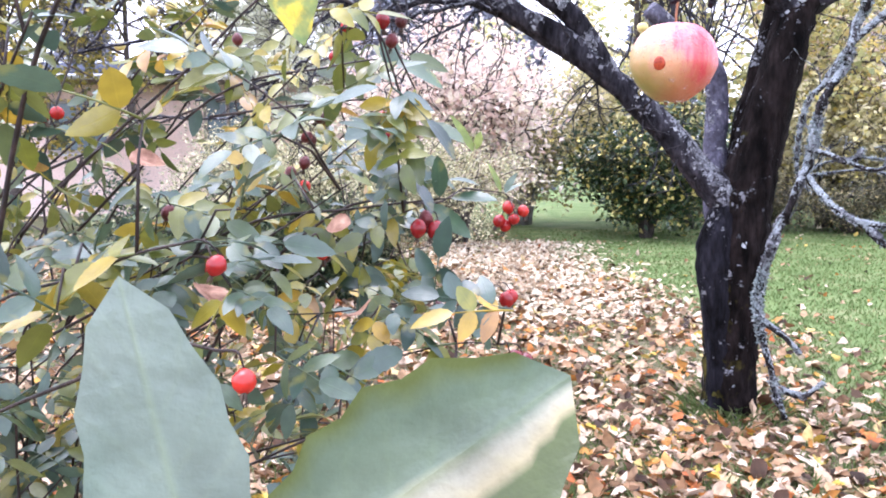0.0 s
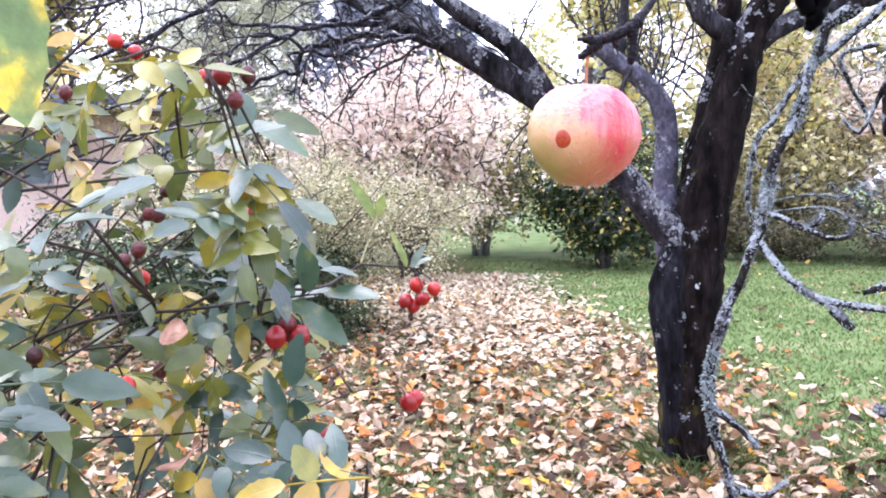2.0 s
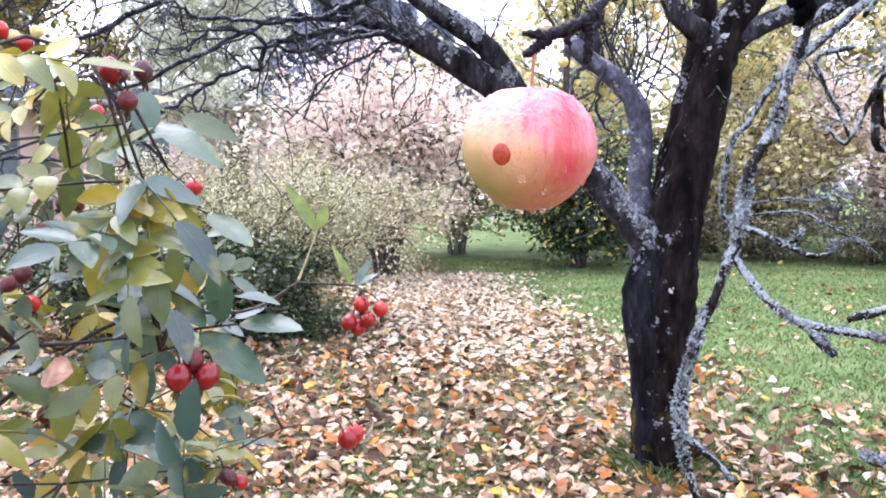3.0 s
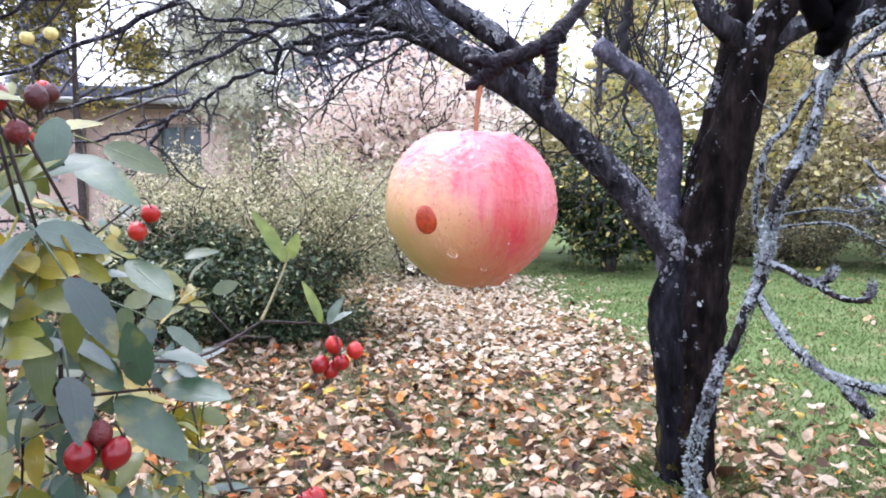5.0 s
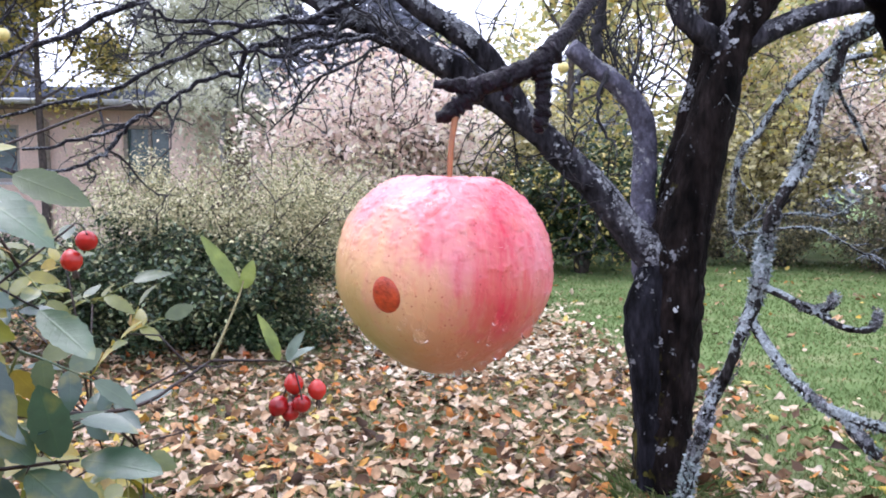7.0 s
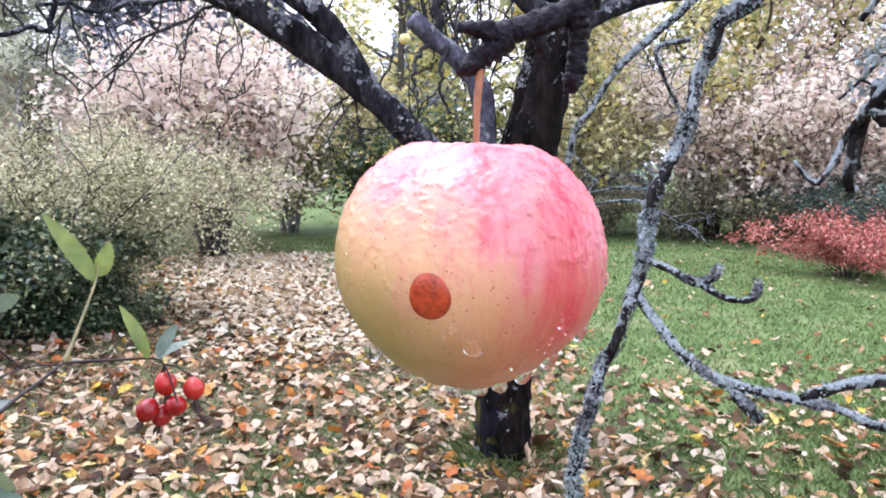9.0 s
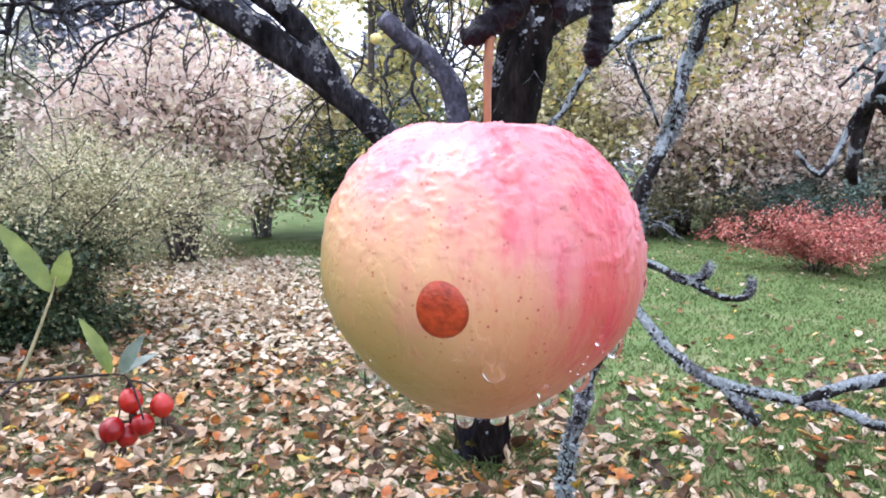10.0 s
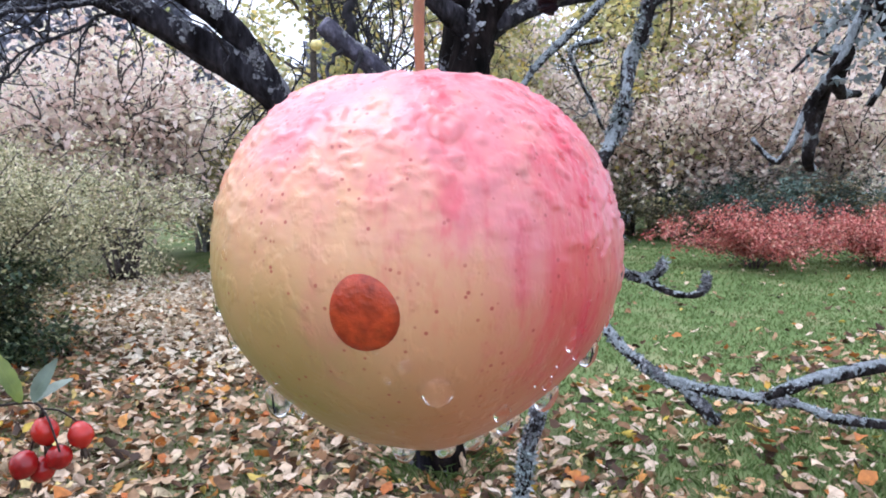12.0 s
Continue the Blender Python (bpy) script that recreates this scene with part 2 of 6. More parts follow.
    def mesh(self, name, mat, smooth=True, shift=None):
        me = bpy.data.meshes.new(name)
        pts = self.v if shift is None else [p - shift for p in self.v]
        me.from_pydata([tuple(p) for p in pts], [], self.f)
        me.materials.append(mat)
        if self.blade and len(self.v) < 3000:
            at = me.attributes.new("blade", "FLOAT_VECTOR", "POINT")
            at.data.foreach_set("vector", [c for i in range(len(self.v)) for c in self.blade.get(i, (0, 0, 0))])
        if smooth:
            me.polygons.foreach_set("use_smooth", [True] * len(me.polygons))
        me.update()
        return me


def part(name, b, mat, parent=None, label="", smooth=True):
    """One mesh object out of a Build, under a thing or a part (whose pose is kept in place)."""
    ob = new(name, b.mesh(name, mat, smooth))
    if parent is not None:
        ob.parent = parent
        ob.matrix_parent_inverse = parent.matrix_world.inverted()
    if label:
        ob["label"] = label
    return ob


def thing(name, place, label, category, group="", kind=""):
    ob = new(name)
    ob.location = place
    ob.empty_display_size = 0.1
    bpy.context.view_layer.update()
    return tagged(ob, label, category, group, kind)


def rnd_dir(rng, flat=1.0):
    v = Vector((rng.gauss(0, 1), rng.gauss(0, 1), rng.gauss(0, 1) * flat))
    return v.normalized() if v.length > 1e-6 else Vector((1, 0, 0))


def smooth_path(pts, n):
    """Catmull-Rom through pts, n points a span."""
    pts = [Vector(p) for p in pts]
    ext = [pts[0] * 2 - pts[1]] + pts + [pts[-1] * 2 - pts[-2]]
    out = []
    for i in range(1, len(ext) - 2):
        p0, p1, p2, p3 = ext[i - 1:i + 3]
        for k in range(n):
            t = k / n
            out.append(0.5 * ((2 * p1) + (p2 - p0) * t + (2 * p0 - 5 * p1 + 4 * p2 - p3) * t * t + (3 * p1 - p0 - 3 * p2 + p3) * t ** 3))
    out.append(pts[-1])
    return out


def crust(src, parent, seed, count, sizes, want, scale=7.0):
    """Lichen crusts strewn in patches over the surface of src; want(normal, place) says where."""
    rng = random.Random(seed)
    b = Build()
    quads = [q for q in src.f if len(q) == 4]
    tries = 0
    while count > 0 and tries < 60000:
        tries += 1
        q = rng.choice(quads)
        a, c, d, e = (src.v[i] for i in q)
        n = (d - a).cross(e - c)
        if n.length < 1e-9:
            continue
        n.normalize()
        p = a.lerp(c, rng.random()).lerp(e.lerp(d, rng.random()), rng.random())
        if rng.random() > want(n, p) * max(0.0, -0.05 + 2.6 * noise.noise(p * scale + Vector((seed, 0, 0)))):
            continue
        r = sizes[0] + (sizes[1] - sizes[0]) * rng.random() ** 2
        b.rosette(p, n, r, rng)
        for _ in range(rng.randint(1, 4)):
            out = rnd_dir(rng)
            b.rosette(p + (out - n * out.dot(n)) * (1.6 * r), n, r * rng.uniform(0.25, 0.6), rng)
        count -= 1
    part("lichen_crust", b, M_CRUST, parent, "pale grey crusts of lichen")["kind"] = "stuff"


def taper(n, a, b, power=1.0):
    return [a + (b - a) * (i / (n - 1)) ** power for i in range(n)]


def wander(rng, start, way, length, steps, kink, pull=Vector((0, 0, 0))):
    """A crooked line of points."""
    p, d = Vector(start), Vector(way).normalized()
    out = [p.copy()]
    for _ in range(steps):
        d = (d + rnd_dir(rng) * kink + pull).normalized()
        p = p + d * (length / steps)
        out.append(p.copy())
    return out


def twigs(b, rng, start, way, length, r, depth, kink=0.3, pull=Vector((0, 0, 0)), ends=None, sides=5, many=3):
    """A crooked twig with side twigs and short fruit spurs."""
    steps = min(max(4, int(length / 0.045)), 14)
    kink = kink * 1.25
    line = wander(rng, start, way, length, steps, kink, pull)
    b.tube(line, taper(len(line), r, r * 0.45), sides, 0.3, rng.random() * 50, caps=depth == 0)
    if ends is not None:
        ends += line[1:]
    if ends is None:
        for i in range(1, len(line) - 1):
            if rng.random() < 0.6:
                q = line[i] + ((line[i + 1] - line[i]).normalized() * 0.4 + rnd_dir(rng)).normalized() * rng.uniform(0.014, 0.036)
                b.tube([line[i], line[i].lerp(q, 0.6), q], [r * 0.5, r * 0.42, r * 0.55], 4)
    if depth > 0:
        for _ in range(many + rng.randint(0, 2)):
            i = rng.randint(1, len(line) - 1)
            d = (line[i] - line[i - 1]).normalized()
            side = (d * 0.5 + rnd_dir(rng) * 0.9).normalized()
            twigs(b, rng, line[i], side, length * rng.uniform(0.3, 0.6), r * 0.6, depth - 1, kink / 1.25, pull, ends, max(4, sides - 1), many)
    return line


def foliage(b, rng, points, count, spread, size, flat=0.6, droop=0.3, wide=0.55, big=False):
    """Leaves scattered about the points of branches."""
    n = len(points)
    for _ in range(count):
        p = points[int(rng.random() * n)] + rnd_dir(rng) * (spread * rng.random() ** 0.6)
        d = rnd_dir(rng, flat)
        d.z -= droop
        face = (Vector((0, 0, 1)) + rnd_dir(rng) * 0.9)
        s = size * rng.uniform(0.6, 1.3)
        if big:
            b.leaf(p, d, face, s, s * wide, 0.2, rng.uniform(-0.1, 0.35), 3)
        else:
            b.chip(p, d, face, s, s * wide)


def shrub(name, label, seed, base, height, radius, stems, leaf_count, leaf_size, wood, leafage, spread=0.16, lean=0.55, depth=2,
          flat=0.6, wide=0.55, big=False, low=0.12, category="shrub", squash=1.0, stem_r=0.02, leaf_name="leaves"):
    """A many-stemmed shrub: arching stems, side twigs, and a crown of single leaves with gaps."""
    rng = random.Random(seed)
    base = Vector(base)
    top = thing(name, base, label, category)
    ends = []
    for i in range(stems):
        a = 2 * math.pi * (i + rng.random()) / stems
        foot = base + Vector((math.cos(a), math.sin(a), 0)) * (0.12 * radius * rng.random())
        foot.z = base.z - 0.03
        out = rng.uniform(0.25, 1.0) * lean
        tip = Vector((math.cos(a) * radius * out * 1.6, math.sin(a) * radius * out * 1.6 * squash, height * rng.uniform(0.65, 1.0) * (1.05 - 0.35 * out)))
        line = [foot + Vector((tip.x * u ** 1.5, tip.y * u ** 1.5, tip.z * u ** 0.85)) + rnd_dir(rng) * 0.03 * height * u for u in [k / 7 for k in range(8)]]
        b = Build()
        b.tube(line, taper(8, stem_r * height * 0.5, stem_r * 0.12 * height), 6, 0.2, rng.random() * 30)
        for k in range(2, 8):
            for _ in range(2):
                d = (line[k] - line[k - 1]).normalized() * 0.7 + rnd_dir(rng) * 0.9
                twigs(b, rng, line[k], d, height * rng.uniform(0.16, 0.3), stem_r * 0.2 * height, depth - 1, 0.25, Vector((0, 0, 0.03)), ends, 4, 2)
        ends += line[3:]
        part("stem", b, wood, top)
    ends = [p for p in ends if p.z > base.z + low * height]
    b = Build()
    foliage(b, rng, ends, leaf_count, spread, leaf_size, flat, 0.25, wide, big)
    b.v = [Vector((p.x, p.y, max(p.z, base.z + 0.01))) for p in b.v]
    part("crown", b, leafage, top)["kind"] = "stuff"
    return top


def broad_tree(name, label, seed, base, height, crown_r, leaf_count, leaf_size, wood, leafage, clear=0.3, limbs=9, trunk_r=0.12, spread=0.4, big=False, wide=0.7):
    """A tree: tapered trunk, limbs that fork, a crown of single leaves."""
    rng = random.Random(seed)
    base = Vector(base)
    top = thing(name, base, label, "tree")
    line = [base + Vector((0, 0, -0.05))] + [base + Vector((rng.gauss(0, 0.04) * height * 0.2, rng.gauss(0, 0.04) * height * 0.2, height * 0.9 * k / 8)) for k in range(1, 9)]
    b = Build()
    b.tube(line, [trunk_r * 1.3] + taper(8, trunk_r, trunk_r * 0.2), 9, 0.15, seed)
    part("trunk", b, wood, top)
    ends = []
    for i in range(limbs):
        u = clear + (0.95 - clear) * (i + rng.random() * 0.7) / limbs
        q = u * 8
        k = min(int(q), 7)
        p = line[k].lerp(line[k + 1], q - k)
        a = i * 2.4 + rng.random()
        reach = crown_r * (1.15 - 0.75 * abs(u - 0.55)) * rng.uniform(0.7, 1.1)
        d = Vector((math.cos(a), math.sin(a), rng.uniform(0.25, 0.8)))
        b = Build()
        twigs(b, rng, p, d, reach, trunk_r * 0.35, 2, 0.18, Vector((0, 0, 0.02)), ends, 6, 3)
        part("limb", b, wood, top)
    b = Build()
    foliage(b, rng, ends, leaf_count, spread, leaf_size, 0.7, 0.35, wide, big)
    part("crown", b, leafage, top)["kind"] = "stuff"
    return top


def conifer(name, label, seed, base, height, radius, count, size, wood, leafage, clear=0.05):
    """A spruce: straight trunk, drooping whorls, sprays of needles."""
    rng = random.Random(seed)
    base = Vector(base)
    top = thing(name, base, label, "conifer")
    b = Build()
    b.tube([base + Vector((0, 0, -0.05)), base + Vector((0, 0, height * 0.5)), base + Vector((0, 0, height))], [height * 0.018, height * 0.011, 0.01], 8)
    part("trunk", b, wood, top)
    b, nb = Build(), Build()
    per = max(1, count // (30 * 9))
    for w in range(30):
        u = clear + (1 - clear) * (w + rng.random() * 0.5) / 30
        reach = radius * (1 - u) ** 0.8 * rng.uniform(0.8, 1.1) + 0.08
        for k in range(9):
            a = k * 0.698 + w * 0.55 + rng.random() * 0.4
            s = base + Vector((0, 0, u * height))
            e = Vector((math.cos(a), math.sin(a), 0)) * (reach * rng.uniform(0.7, 1.1))
            line = [s, s + e * 0.5 + Vector((0, 0, -0.05 * reach)), s + e + Vector((0, 0, -0.28 * reach))]
            b.tube(line, [0.004 * height, 0.003 * height, 0.001 * height], 4)
            for _ in range(per):
                t = rng.random() ** 0.7
                p = line[0].lerp(line[1], t * 2) if t < 0.5 else line[1].lerp(line[2], t * 2 - 1)
                d = e.normalized() * 0.6 + rnd_dir(rng) * 0.6 + Vector((0, 0, -0.35))
                nb.chip(p, d, rnd_dir(rng), size * rng.uniform(0.6, 1.3), size * 0.3, 0.1)
    part("branchwork", b, wood, top)["kind"] = "stuff"
    part("needles", nb, leafage, top)["kind"] = "stuff"
    return top

# ---------------- ground, grass and fallen leaves ----------------
from_edge = [(-0.5, 3.2), (2.6, 2.35), (3.2, 1.98), (3.7, 1.95), (4.5, 2.2), (5.3, 2.35), (6.2, 1.95), (8.1, 1.55), (10.8, 1.12), (14.0, 0.9), (40.0, 0.9)]


def litter(x, y):
    """How thick the fallen leaves lie: 0 to 1."""
    edge = np.interp(y, [e[0] for e in from_edge], [e[1] for e in from_edge])
    d = edge - x + 0.35 * noise.noise(Vector((x * 0.9, y * 0.9, 3.0)))
    v = max(0.0, min(1.0, d / 0.8 + 0.5))
    gap = 0.5 + 0.5 * noise.noise(Vector((x * 1.7, y * 1.7, 8.0)))
    return v * (0.36 + 0.64 * min(1.0, 1.25 * gap)) if y < 11 else v * 0.6


def ground_material():
    m = bpy.data.materials.new("lawn_soil")
    m.use_nodes = True
    nodes, links = m.node_tree.nodes, m.node_tree.links
    b = nodes["Principled BSDF"]
    b.inputs["Roughness"].default_value = 0.9
    b.inputs["Specular IOR Level"].default_value = 0.2
    co = nodes.new("ShaderNodeTexCoord")

    def noisy(scale, detail=6):
        n = nodes.new("ShaderNodeTexNoise")
        n.inputs["Scale"].default_value, n.inputs["Detail"].default_value = scale, detail
        links.new(co.outputs["Object"], n.inputs["Vector"])
        return n.outputs["Fac"]

    grass = ramp_node(nodes, [(0.3, (0.085, 0.130, 0.040)), (0.52, (0.125, 0.180, 0.060)), (0.75, (0.22, 0.225, 0.11))])
    links.new(noisy(2.2), grass.inputs["Fac"])
    soil = ramp_node(nodes, [(0.3, (0.035, 0.026, 0.018)), (0.5, (0.12, 0.085, 0.055)), (0.7, (0.26, 0.2, 0.15))])
    links.new(noisy(28, 8), soil.inputs["Fac"])
    at = nodes.new("ShaderNodeAttribute")
    at.attribute_name = "leaf_cover"
    mix = nodes.new("ShaderNodeMix")
    mix.data_type = "RGBA"
    links.new(at.outputs["Fac"], mix.inputs["Factor"])
    links.new(grass.outputs["Color"], mix.inputs["A"])
    links.new(soil.outputs["Color"], mix.inputs["B"])
    links.new(mix.outputs["Result"], b.inputs["Base Color"])
    bp = nodes.new("ShaderNodeBump")
    bp.inputs["Strength"].default_value, bp.inputs["Distance"].default_value = 0.7, 0.03
    links.new(noisy(45, 8), bp.inputs["Height"])
    links.new(bp.outputs["Normal"], b.inputs["Normal"])
    return m


def rise(x, y):
    """The lie of the land: gentle bumps, flat under the tree."""
    return 0.02 * noise.noise(Vector((x * 0.6, y * 0.6, 0))) + 0.008 * noise.noise(Vector((x * 2.5, y * 2.5, 5)))


xs = [-300, -120, -60, -30, -18, -12] + [-8 + 0.22 * i for i in range(84)] + [12, 18, 30, 60, 120, 300]
ys = [-300, -100, -40, -15, -6, -2] + [0.22 * i for i in range(73)] + [18, 22, 30, 60, 120, 300]
b = Build()
cover = []
for y in ys:
    for x in xs:
        b.v.append(Vector((x, y, rise(x, y))))
        cover.append(litter(x, y))
w = len(xs)
for j in range(len(ys) - 1):
    for i in range(w - 1):
        a = j * w + i
        b.f.append((a, a + 1, a + 1 + w, a + w))
ground = part("ground", b, ground_material())
tagged(ground, "damp garden lawn half covered with fallen leaves", "lawn", kind="structure")
ground.data.attributes.new("leaf_cover", "FLOAT", "POINT").data.foreach_set("value", cover)

M_FALLEN = material("fallen_leaf", [(0.0, (0.022, 0.011, 0.006)), (0.13, (0.085, 0.042, 0.020)), (0.26, (0.22, 0.115, 0.050)), (0.38, (0.36, 0.225, 0.125)), (0.56, (0.48, 0.355, 0.235)),
                                     (0.77, (0.54, 0.43, 0.335)), (0.83, (0.48, 0.22, 0.05)), (0.88, (0.34, 0.09, 0.025)), (0.92, (0.46, 0.34, 0.05)), (1.0, (0.56, 0.47, 0.37))],
                    "island", rough=0.6, spec=0.25, grain=0.3, grain_scale=35, thin=0.12)
M_GRASS = material("grass_blade", [(0.0, (0.075, 0.120, 0.030)), (0.5, (0.110, 0.168, 0.050)), (0.85, (0.165, 0.205, 0.075)), (1.0, (0.27, 0.24, 0.12))], "island", rough=0.75, spec=0.3, grain=0.1, thin=0.25)

rng = random.Random(11)
b = Build()
made = 0
while made < 38000:
    y = 1.7 + 10.0 * rng.random() ** 1.7
    x = rng.uniform(-0.75, 1.2) * (y + 0.8) + 0.3 + rng.gauss(0, 0.35)
    y -= abs(rng.gauss(0, 0.55))
    if rng.random() < 0.24:
        x, y = rng.uniform(-5.0, 6.0), rng.uniform(-3.0, 9.0)
    c = litter(x, y)
    if rng.random() > max(c, 0.28 if y < 4.2 else 0.03):
        continue
    s = rng.uniform(0.036, 0.088)
    p = Vector((x, y, rise(x, y) + rng.uniform(0.004, 0.03)))
    d = rnd_dir(rng, 0.22)
    face = Vector((rng.gauss(0, 0.5), rng.gauss(0, 0.5), 1))
    b.leaf(p, d, face, s, s * rng.uniform(0.42, 0.8), rng.uniform(-0.7, 0.9), rng.uniform(-0.6, 0.6), 5)
    for k in range(len(b.v) - 14, len(b.v)):
        b.v[k] = b.v[k] + Vector((rng.gauss(0, 0.055), rng.gauss(0, 0.055), abs(rng.gauss(0, 0.06)))) * s
    made += 1
leaves = part("fallen_leaves", b, M_FALLEN)
tagged(leaves, "thick carpet of wet tan, cream and rust fallen leaves on the lawn", "leaf litter", kind="stuff")

# paler leaves added to brighten the litter at the far end of the path
M_BRIGHTFILL = material("bright_fill_leaf", [(0.0, (0.28, 0.18, 0.10)), (0.3, (0.52, 0.41, 0.28)), (0.7, (0.66, 0.57, 0.43)), (1.0, (0.74, 0.67, 0.53))], "island", rough=0.6, spec=0.3, thin=0.2)
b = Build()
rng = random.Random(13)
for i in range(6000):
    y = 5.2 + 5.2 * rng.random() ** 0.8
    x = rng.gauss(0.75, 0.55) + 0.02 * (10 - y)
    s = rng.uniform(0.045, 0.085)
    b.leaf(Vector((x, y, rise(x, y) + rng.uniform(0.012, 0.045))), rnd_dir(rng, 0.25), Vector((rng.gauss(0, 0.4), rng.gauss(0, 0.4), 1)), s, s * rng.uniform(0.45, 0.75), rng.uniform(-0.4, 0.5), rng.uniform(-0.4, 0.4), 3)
shed = part("shed_leaves", b, M_BRIGHTFILL)
tagged(shed, "scattered paler leaves added to brighten the far end of the path", "leaf litter", kind="stuff")

b = Build()
rng = random.Random(12)
made = 0
while made < 135000:
    y = 1.9 + 10.5 * rng.random() ** 1.6
    x = rng.uniform(-0.72, 1.5) * (y + 0.6) + 0.3
    if rng.random() < 0.25:
        x, y = rng.uniform(-5.0, 7.0), rng.uniform(-3.0, 9.0)
    c = litter(x, y)
    if rng.random() > 1.0 - 0.58 * c:
        continue
    made += 1
    h = rng.uniform(0.025, 0.055) * (1 if y < 3.5 else 0.65) * (1.3 if rng.random() < 0.1 else 1)
    p = Vector((x, y, rise(x, y) - 0.003))
    lean = Vector((rng.gauss(0, 0.4), rng.gauss(0, 0.4), 1)) * h
    side = Vector((rng.gauss(0, 1), rng.gauss(0, 1), 0)).normalized() * rng.uniform(0.002, 0.004) * (1 + 0.12 * y)
    s = len(b.v)
    b.v += [p - side, p + side, p + lean * 0.6 + side * 0.7, p + lean + Vector((lean.x, lean.y, 0)) * 0.6, p + lean * 0.6 - side * 0.7]
    b.f.append((s, s + 1, s + 2, s + 3, s + 4))
# long tufts about the foot of the apple tree
for i in range(420):
    a, r = rng.random() * 6.283, rng.uniform(0.1, 0.26)
    x, y = 1.37 + math.cos(a) * r, 3.42 + math.sin(a) * r
    h = rng.uniform(0.04, 0.10)
    p = Vector((x, y, rise(x, y) - 0.003))
    lean = Vector((math.cos(a) * 0.5 + rng.gauss(0, 0.4), math.sin(a) * 0.5 + rng.gauss(0, 0.4), 1)) * h
    side = Vector((rng.gauss(0, 1), rng.gauss(0, 1), 0)).normalized() * 0.004
    s = len(b.v)
    b.v += [p - side, p + side, p + lean * 0.6 + side * 0.7, p + lean + Vector((lean.x, lean.y, 0)) * 0.6, p + lean * 0.6 - side * 0.7]
    b.f.append((s, s + 1, s + 2, s + 3, s + 4))
grass = part("grass", b, M_GRASS)
tagged(grass, "short damp green lawn grass between the leaves", "grass", kind="stuff")

# ---------------- the old apple tree ----------------
apple_tree = thing("apple_tree", (1.37, 3.42, 0), "old bare apple tree with dark wet lichen-spotted bark", "tree")


def limb(name, pts, radii, mat, parent=apple_tree, sides=12, lump=0.22, seed=0.0, fine=5, label=""):
    line = smooth_path(pts, fine)
    if mat in (M_TWIG, M_BOUGH):
        # old apple wood grows crooked, with a kink at each spur
        crook = random.Random(int(seed * 17) + len(line))
        line = [line[0]] + [p + rnd_dir(crook) * min(0.9 * radii[0], 0.011) for p in line[1:]]
    rr = np.interp(np.linspace(0, len(pts) - 1, len(line)), range(len(pts)), radii)
    b = Build()
    b.tube(line, list(rr), sides, lump, seed)
    if mat in (M_BARK, M_LIMB) and seed:
        b.v = [p + (p - min(line, key=lambda q: (q - p).length)).normalized() * (0.006 * noise.noise(p * 19.0)) for p in b.v]
        crust(b, parent, 300 + int(seed), int(75 * len(pts) * (1.6 if name == "left_limb" else 0.45)), (0.004, 0.017), lambda n, p: (0.30 + 0.75 * n.z - 0.25 * n.x) * (1.0 if p.z > 1.15 else 0.35))
    elif mat is M_STEM:
        crust(b, parent, 300, 220, (0.003, 0.015), lambda n, p: 0.25 - 0.6 * n.x + 0.4 * n.z)
    return part(name, b, mat, parent, label), line


# trunk of two fused stems, with a shoulder below the fork
b = Build()
pts = [(1.375, 3.42, -0.08), (1.37, 3.42, 0.02), (1.365, 3.42, 0.25), (1.365, 3.42, 0.5), (1.375, 3.42, 0.75), (1.39, 3.42, 0.95), (1.42, 3.42, 1.1), (1.465, 3.41, 1.35), (1.52, 3.40, 1.6), (1.58, 3.40, 1.83), (1.66, 3.38, 2.0), (1.78, 3.36, 2.2), (1.85, 3.3, 2.6), (1.8, 3.2, 3.2)]
trunk_line = smooth_path(pts, 10)
rr = np.interp(np.linspace(0, len(pts) - 1, len(trunk_line)), range(len(pts)), [0.15, 0.124, 0.116, 0.128, 0.134, 0.128, 0.112, 0.098, 0.092, 0.085, 0.072, 0.058, 0.04, 0.015])
b.tube(trunk_line, list(rr), 44, 0.10, 2.0)
b.v = [p + Vector((p.x - 1.4, p.y - 3.42, 0)).normalized() * (0.012 * noise.noise(Vector((math.atan2(p.y - 3.42, p.x - 1.4) * 4, 2.0, p.z * 3))) + 0.010 * abs(noise.noise(Vector((p.x * 34, p.y * 34, p.z * 13)))) + 0.007 * noise.noise(Vector((p.x * 60, p.y * 60, p.z * 22)))) for p in b.v]
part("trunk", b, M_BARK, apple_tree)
crust(b, apple_tree, 400, 210, (0.005, 0.026), lambda n, p: (0.15 - 0.9 * n.x - 0.2 * n.y) * (1.0 if p.z > 1.0 else 0.2), 5.0)
b = Build()
half = smooth_path([(1.30, 3.38, -0.08), (1.30, 3.38, 0.2), (1.275, 3.37, 0.5), (1.25, 3.37, 0.7), (1.255, 3.375, 0.82), (1.29, 3.39, 0.93), (1.35, 3.41, 1.02)], 6)
rr = np.interp(np.linspace(0, 6, len(half)), range(7), [0.06, 0.055, 0.072, 0.082, 0.08, 0.07, 0.05])
b.tube(half, list(rr), 22, 0.12, 9.0)
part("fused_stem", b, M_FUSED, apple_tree)

